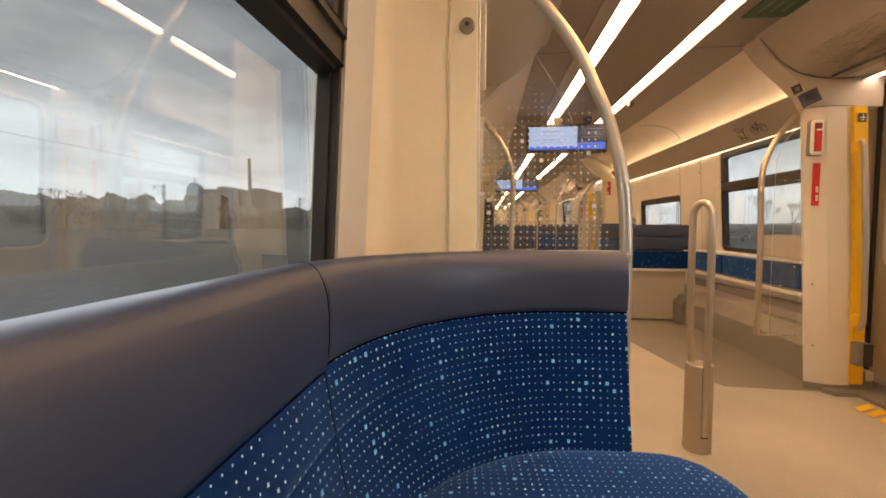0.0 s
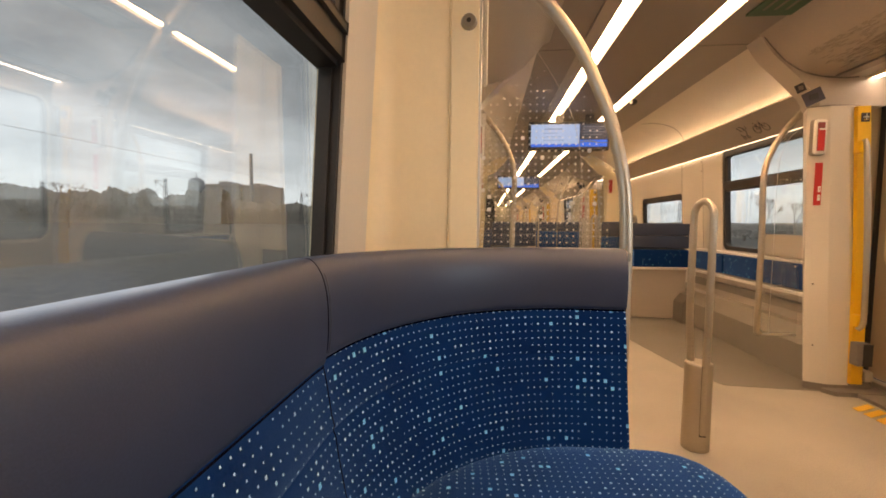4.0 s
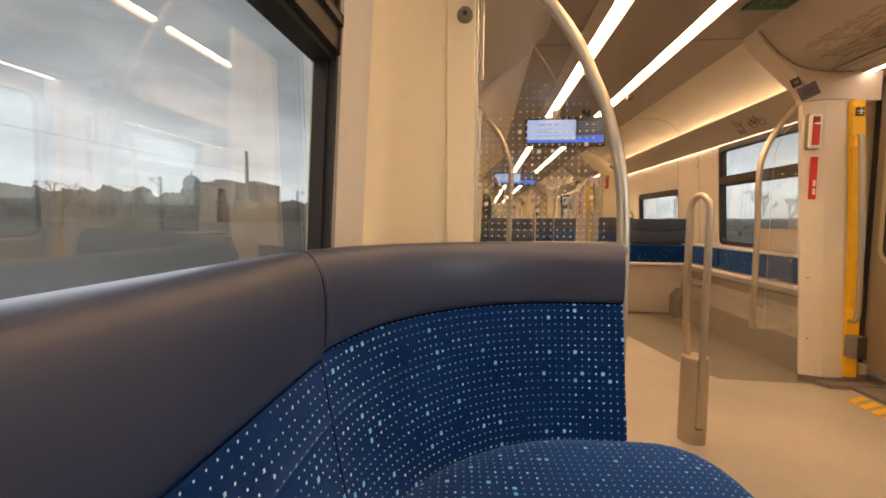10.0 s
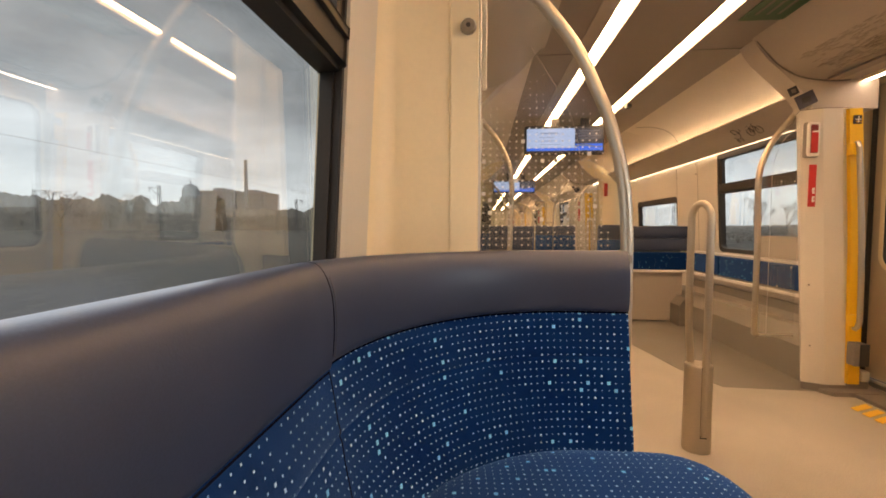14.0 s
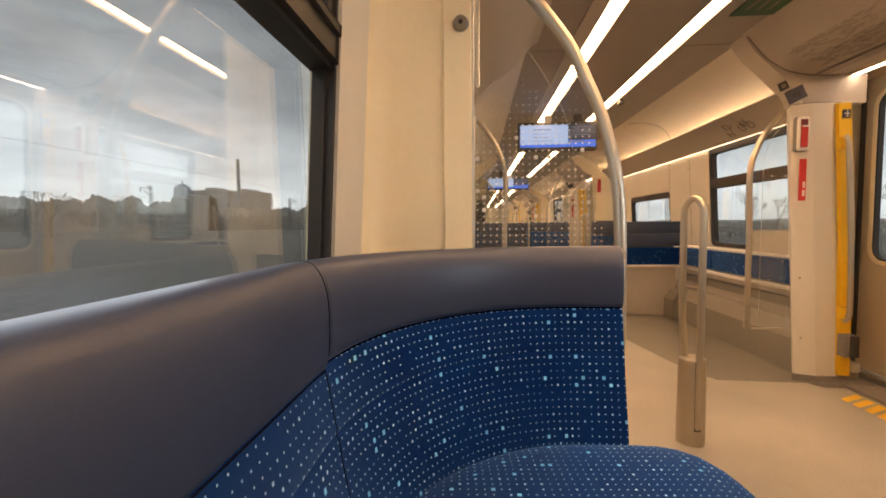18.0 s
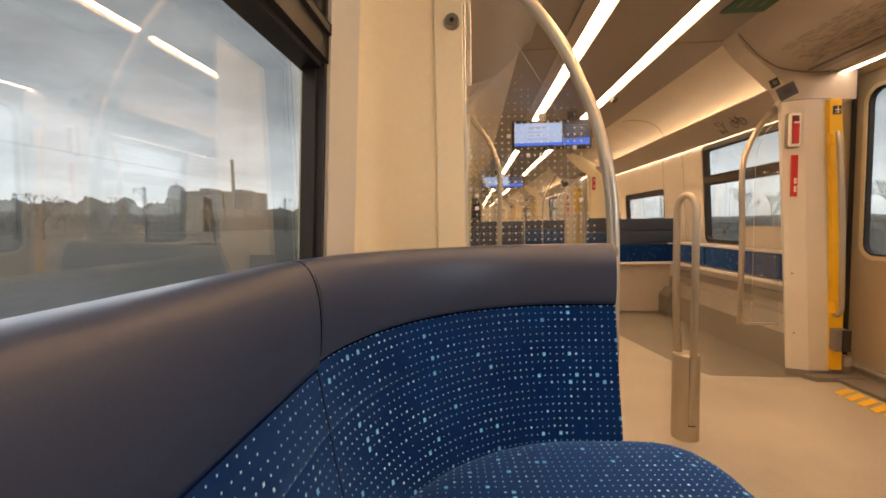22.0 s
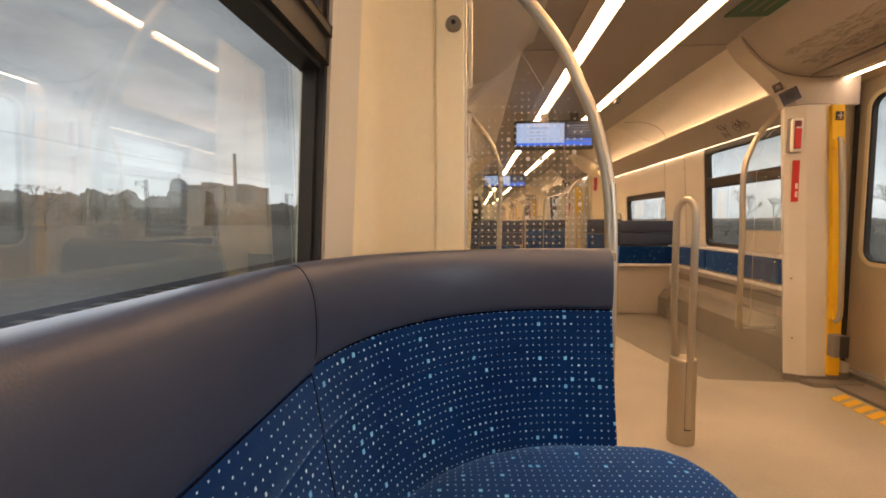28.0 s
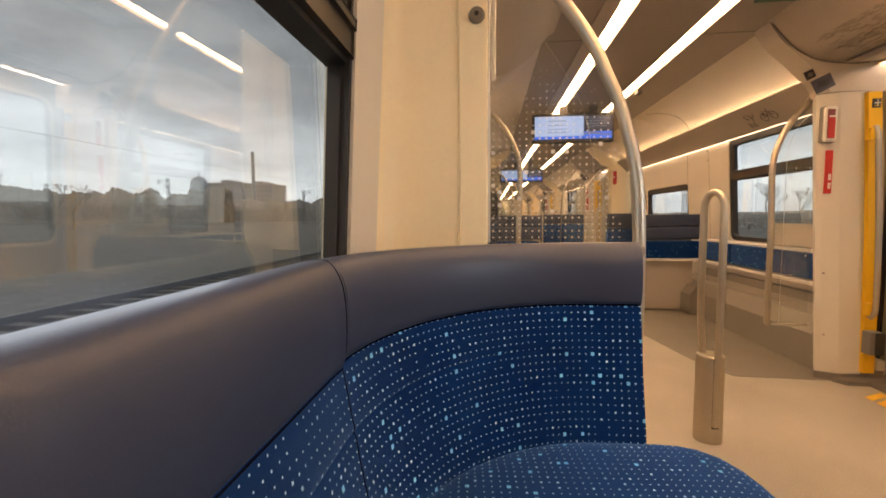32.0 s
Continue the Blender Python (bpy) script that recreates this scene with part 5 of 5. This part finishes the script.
# ---- seats further along the coach ----
first_seat = None
for x, y, turn in ((1.69, 5.55, 0), (0.35, 10.6, 0), (-0.10, 10.6, 0), (0.85, 11.8, 0), (1.20, 8.7, 0), (1.65, 8.7, 0), (1.55, 11.4, 0), (2.0, 11.4, 0),
                   (0.33, 13.2, 0), (1.80, 15.8, 0), (2.1, 17.2, 0), (0.33, 16.5, 0), (-0.12, 16.5, 0)):
    m = Matrix.Translation((x, y, 0)) @ Matrix.Rotation(radians(turn), 4, "Z")
    if first_seat is not None:
        copy_thing(first_seat, m)
        continue
    first_seat = thing("coach_seat", "high-backed blue dotted coach seat with dark leather headrest", "seat", "coach seats")
    w = 0.43
    for name, z0, z1, y0, y1, mat, lab in (("backrest", 0.44, 0.84, 0.0, 0.09, M_FABRIC, "blue dotted backrest"), ("headrest", 0.845, 1.03, 0.0, 0.095, M_LEATHER, "dark grey leather headrest"),
                                           ("cushion", 0.34, 0.45, -0.42, 0.03, M_FABRIC, "blue dotted cushion"), ("back_shell", 0.42, 0.99, 0.088, 0.11, M_SKIRT, "grey back shell")):
        bm = bx(-w / 2, y0, z0, w / 2, y1, z1, 0.025 if name != "back_shell" else 0.008)
        uvl = bm.loops.layers.uv.verify()
        for fc in bm.faces:
            for lp in fc.loops:
                lp[uvl].uv = (lp.vert.co.x + lp.vert.co.y * 0.1, lp.vert.co.z + lp.vert.co.y)
        part(name, bm, mat, first_seat, lab, True)
    part("foot", bx(-w / 2 + 0.03, -0.30, 0.0, w / 2 - 0.03, 0.02, 0.335, 0.01), M_SKIRT, first_seat, "grey pedestal")
    part("corner_grip", tube(spline([(0.08, 0.06, 1.02), (0.08, 0.065, 1.075), (0.11, 0.065, 1.10), (0.18, 0.065, 1.10), (0.21, 0.065, 1.07), (0.21, 0.06, 0.99)], 4), 0.012, 8), M_STEEL, first_seat, "steel corner grip", True)
    first_seat.matrix_basis = m

# tall handrails and hand poles in the far vestibules
for n, (x, y) in enumerate(((0.62, 9.2), (1.50, 9.2), (0.72, 15.4), (1.42, 15.4))):
    hp = thing("hand_pole", "tall slightly bent steel hand pole", "hand pole", "hand poles")
    b = 0.16 if x < XC else -0.16
    part("pole", tube(spline([(x, y, 0.0), (x, y, 1.2), (x - b * 0.25, y, 1.5), (x - b, y, 1.78), (x - 1.9 * b, y, 2.0)], 5), 0.017, 8), M_STEEL, hp, smooth=True)

# ---- outside: ground, town, woods, masts ----
M_GROUND = surface("dark_ballast_and_scrub", (0.098, 0.088, 0.070), 0.9, grain=3.0, vary=0.3, stain=0.05, dirt=0.35, bump=0.0)
# town, panes and trees lifted paler: distance haze put into the base colours
M_CONCRETE = surface("haze_toned_concrete", (0.36, 0.36, 0.36), 0.85, grain=0.8, vary=0.08, stain=0.06, dirt=0.15, bump=0.0)
M_PANES = surface("haze_toned_windows", (0.20, 0.205, 0.21), 0.3, grain=1.0, vary=0.1, bump=0.0)
M_WOODS = surface("haze_toned_winter_woods", (0.26, 0.24, 0.21), 0.95, grain=0.6, vary=0.25, stain=0.03, dirt=0.3, bump=0.0)
M_MAST = surface("weathered_mast_steel", (0.14, 0.14, 0.14), 0.6, metal=0.3, grain=4.0, vary=0.1, bump=0.0)
GROUND = -1.2
tagged(finish("ground", bx(-2500, -1500, GROUND - 0.4, 2500, 3500, GROUND), M_GROUND), "dark ground of ballast and winter scrub beside the tracks", "ground", kind="structure")

for word, x0 in (("near", -4.2), ("far", -9.0)):
    tr = thing("railway_track", "pair of steel rails on dark sleepers beside the train", "railway track", "railway tracks")
    for o in (-0.72, 0.72):
        part("rail", bx(x0 + o - 0.035, -60, GROUND + 0.12, x0 + o + 0.035, 400, GROUND + 0.27, 0.0), M_MAST, tr, "worn steel rail")
    bm = bmesh.new()
    for i in range(160):
        y = -20 + i * 0.65
        join(bm, bx(x0 - 1.25, y, GROUND, x0 + 1.25, y + 0.24, GROUND + 0.12))
    sl = part("sleepers", bm, M_GROUND, tr)
    sl["kind"] = "stuff"


def build_block(x0, y0, x1, y1, h, storeys, cols, label):
    b = thing("apartment_building", label, "building", "town buildings")
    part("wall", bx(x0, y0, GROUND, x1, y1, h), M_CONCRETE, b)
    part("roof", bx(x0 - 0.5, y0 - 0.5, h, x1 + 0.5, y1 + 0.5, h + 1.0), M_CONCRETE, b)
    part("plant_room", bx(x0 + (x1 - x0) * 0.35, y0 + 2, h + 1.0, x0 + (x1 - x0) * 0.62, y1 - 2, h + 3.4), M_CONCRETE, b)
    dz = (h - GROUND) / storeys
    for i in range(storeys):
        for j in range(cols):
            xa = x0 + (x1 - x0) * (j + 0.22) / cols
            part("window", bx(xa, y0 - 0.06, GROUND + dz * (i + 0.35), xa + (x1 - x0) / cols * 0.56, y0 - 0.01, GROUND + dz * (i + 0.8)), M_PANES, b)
    return b


build_block(-246, 350, -214, 372, 31.5, 9, 9, "tall grey concrete block far beyond the tracks")
build_block(-213.2, 352, -188, 376, 30.0, 8, 7, "grey concrete block joined beside the taller one")
build_block(-330, 420, -285, 440, 25.0, 7, 10, "long grey housing block in the haze")
dome = thing("water_tower", "round grey tower with a shallow dome far off", "tower")
rings = [[(-258.5 + r * math.cos(2 * math.pi * k / 24), 356 + r * math.sin(2 * math.pi * k / 24), z) for k in range(24)]
         for z, r in ((GROUND, 5.6), (22, 5.6), (23, 6.9), (33, 6.9), (35.5, 6.0), (37.5, 4.2), (38.6, 1.8), (39.0, 0.6))]
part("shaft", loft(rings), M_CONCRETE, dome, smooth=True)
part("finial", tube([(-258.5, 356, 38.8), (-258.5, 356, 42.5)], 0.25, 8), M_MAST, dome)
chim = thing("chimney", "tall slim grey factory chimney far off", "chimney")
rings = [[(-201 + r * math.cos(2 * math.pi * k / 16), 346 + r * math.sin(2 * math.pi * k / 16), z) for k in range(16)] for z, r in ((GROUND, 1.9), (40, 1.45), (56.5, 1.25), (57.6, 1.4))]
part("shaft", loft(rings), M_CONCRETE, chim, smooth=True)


def build_mast(x, y, h, w, arm):
    """A lattice catenary mast: four legs, rungs and diagonals, and a bracket."""
    m = thing("catenary_mast", "grey steel lattice catenary mast beside the tracks", "mast", "catenary masts")
    leg = 0.035 * w / 0.5
    for sx_, sy_ in ((-1, -1), (1, -1), (1, 1), (-1, 1)):
        part("leg", tube([(x + sx_ * w / 2, y + sy_ * w / 2, GROUND), (x + sx_ * w * 0.28, y + sy_ * w * 0.28, h)], leg, 5), M_MAST, m)
    steps = int(h / 0.9)
    for i in range(steps):
        z0, z1 = GROUND + (h - GROUND) * i / steps, GROUND + (h - GROUND) * (i + 1) / steps
        a0, a1 = w / 2 - 0.22 * w * i / steps, w / 2 - 0.22 * w * (i + 1) / steps
        s = 1 if i % 2 else -1
        part("brace", tube([(x - s * a0, y - a0, z0), (x + s * a1, y - a1, z1)], leg * 0.6, 4), M_MAST, m)
        part("brace", tube([(x + a0, y - s * a0, z0), (x + a1, y + s * a1, z1)], leg * 0.6, 4), M_MAST, m)
    if arm:
        top = part("bracket", tube([(x, y, h - 0.6), (x + arm, y, h - 0.3)], leg, 5), M_MAST, m)
        part("bracket", tube([(x, y, h - 2.0), (x + arm, y, h - 0.4)], leg * 0.8, 5), M_MAST, m)
        part("insulator", tube([(x + arm, y, h - 0.3), (x + arm, y, h - 1.2)], leg * 1.3, 6), M_MAST, top)
    return m


build_mast(-110, 95, 10.2, 0.8, 3.0)
build_mast(-60.0, 120, 10.6, 0.9, 0)
build_mast(-58.0, 128, 9.6, 0.8, 2.0)
build_mast(-60.0, 74, 8.7, 0.6, -2.0)
build_mast(26, 60, 9.0, 0.6, -2.5)
for i, (x, z, yb) in enumerate(((-44, 9.5, 220), (9.0, 5.4, 160), (9.0, 6.8, 160), (13.0, 5.6, 160), (13.0, 7.2, 160))):
    w = thing("overhead_wire", "thin sagging overhead wire above the tracks", "wire", "overhead wires")
    pts = []
    for k in range(25):
        y = -30 + (yb + 30) * k / 24
        pts.append((x, y, z - 0.35 * abs(math.sin(math.pi * (y + 12) / 55)) * (1 if i % 2 else 0.15)))
    part("cable", tube(pts, 0.018, 5), M_MAST, w)


def far_woods(name, label, spots, seed):
    """Bare winter trees far off: thin stems that fork into many twigs, as one stuff object."""
    rng = random.Random(seed)
    verts, faces = [], []

    def stick(a, b, r0, r1):
        d = (b - a).normalized()
        s = d.cross(Vector((0.3, 0.9, 0.1))).normalized()
        t = d.cross(s)
        n0 = len(verts)
        for p, r in ((a, r0), (b, r1)):
            for q in range(3):
                an = 2.094 * q
                verts.append(p + (s * math.cos(an) + t * math.sin(an)) * r)
        for q in range(3):
            w = (q + 1) % 3
            faces.append((n0 + q, n0 + w, n0 + 3 + w, n0 + 3 + q))

    def grow(a, d, length, r, depth):
        b = a + d * length
        stick(a, b, r, r * 0.65)
        if depth == 0:
            return
        for _ in range(3 if depth > 1 else 4):
            e = (d + Vector((rng.uniform(-0.75, 0.75), rng.uniform(-0.75, 0.75), rng.uniform(-0.15, 0.5)))).normalized()
            grow(b, e, length * rng.uniform(0.55, 0.8), r * 0.6, depth - 1)

    for x, y, h, depth in spots:
        grow(Vector((x, y, GROUND)), Vector((rng.uniform(-0.1, 0.1), rng.uniform(-0.1, 0.1), 1)).normalized(), h * 0.32, h * 0.018, depth)
    me = bpy.data.meshes.new(name)
    me.from_pydata([tuple(v) for v in verts], [], faces)
    me.materials.append(M_WOODS)
    return tagged(new(name, me), label, "trees", kind="stuff")


def brush(name, label, boxes, seed, size):
    """Dense scrub and far tree tops: many small uneven tetrahedral clumps, as one stuff object."""
    rng = random.Random(seed)
    verts, faces = [], []
    for x0, x1, y0, y1, h, count in boxes:
        for _ in range(count):
            u = rng.random()
            x, y = x0 + (x1 - x0) * u, y0 + (y1 - y0) * rng.random()
            top = h * (0.62 + 0.38 * noise.noise(Vector((x * 0.045, y * 0.02, seed))) + 0.18 * noise.noise(Vector((x * 0.21, y * 0.05, seed + 3))))
            z = GROUND + top * rng.random() ** 0.6
            s = size * rng.uniform(0.5, 1.5)
            n0 = len(verts)
            for _k in range(4):
                verts.append((x + rng.uniform(-s, s), y + rng.uniform(-s, s), z + rng.uniform(-s, s) * 0.9))
            faces += [(n0, n0 + 1, n0 + 2), (n0, n0 + 1, n0 + 3), (n0, n0 + 2, n0 + 3), (n0 + 1, n0 + 2, n0 + 3)]
    me = bpy.data.meshes.new(name)
    me.from_pydata(verts, [], faces)
    me.materials.append(M_WOODS)
    return tagged(new(name, me), label, "trees", kind="stuff")


# far belts lightened so that their base colour carries the haze
M_HAZE = surface("haze_toned_woods", (0.30, 0.28, 0.25), 0.95, grain=0.35, vary=0.16, stain=0.03, dirt=0.22, bump=0.0)


def ridge(name, label, x0, x1, y, h, seed):
    """A far belt of woods: a closed bank with an uneven crown line, one stuff object."""
    verts, faces = [], []
    n = int(abs(x1 - x0) / 0.8)
    for i in range(n + 1):
        x = x0 + (x1 - x0) * i / n
        yy = y + 8 * noise.noise(Vector((x * 0.02, seed, 0)))
        top = h * (0.72 + 0.30 * noise.noise(Vector((x * 0.02, seed, 1))) + 0.16 * noise.noise(Vector((x * 0.11, seed, 2))) + 0.09 * noise.noise(Vector((x * 0.5, seed, 3))))
        for o, z in ((-2.5, GROUND - 0.5), (-1.2 + 0.8 * noise.noise(Vector((x * 0.4, 5, seed))), top * 0.6), (0.0, top), (6.0, top * 0.9), (9.0, GROUND - 0.5)):
            verts.append((x, yy + o, z))
    for i in range(n):
        for k in range(4):
            a = i * 5 + k
            faces.append((a, a + 1, a + 6, a + 5))
    me = bpy.data.meshes.new(name)
    me.from_pydata(verts, [], faces)
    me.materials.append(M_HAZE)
    return tagged(new(name, me), label, "trees", kind="stuff")


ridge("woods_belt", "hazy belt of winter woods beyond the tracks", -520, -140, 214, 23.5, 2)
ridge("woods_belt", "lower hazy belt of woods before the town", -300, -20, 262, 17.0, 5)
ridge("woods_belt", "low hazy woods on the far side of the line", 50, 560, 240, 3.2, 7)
brush("far_woods", "hazy belt of winter woods beyond the tracks", [(-460, -150, 207, 212, 21.0, 9000), (-190, -60, 254, 262, 16.0, 5000)], 3, 0.4)
brush("east_woods", "belt of winter woods on the far side of the line", [(60, 480, 200, 236, 3.2, 6000), (30, 110, 60, 140, 1.2, 6000)], 8, 0.3)
far_woods("bare_trees", "bare winter trees beside the line", [(66, 84, 7, 6), (37, 61, 6.5, 6), (49, 73, 7, 6), (76, 90, 8, 6), (92, 100, 11, 6), (-88, 66, 11, 5), (-100, 92, 12, 5), (-76, 118, 9, 4)], 4)
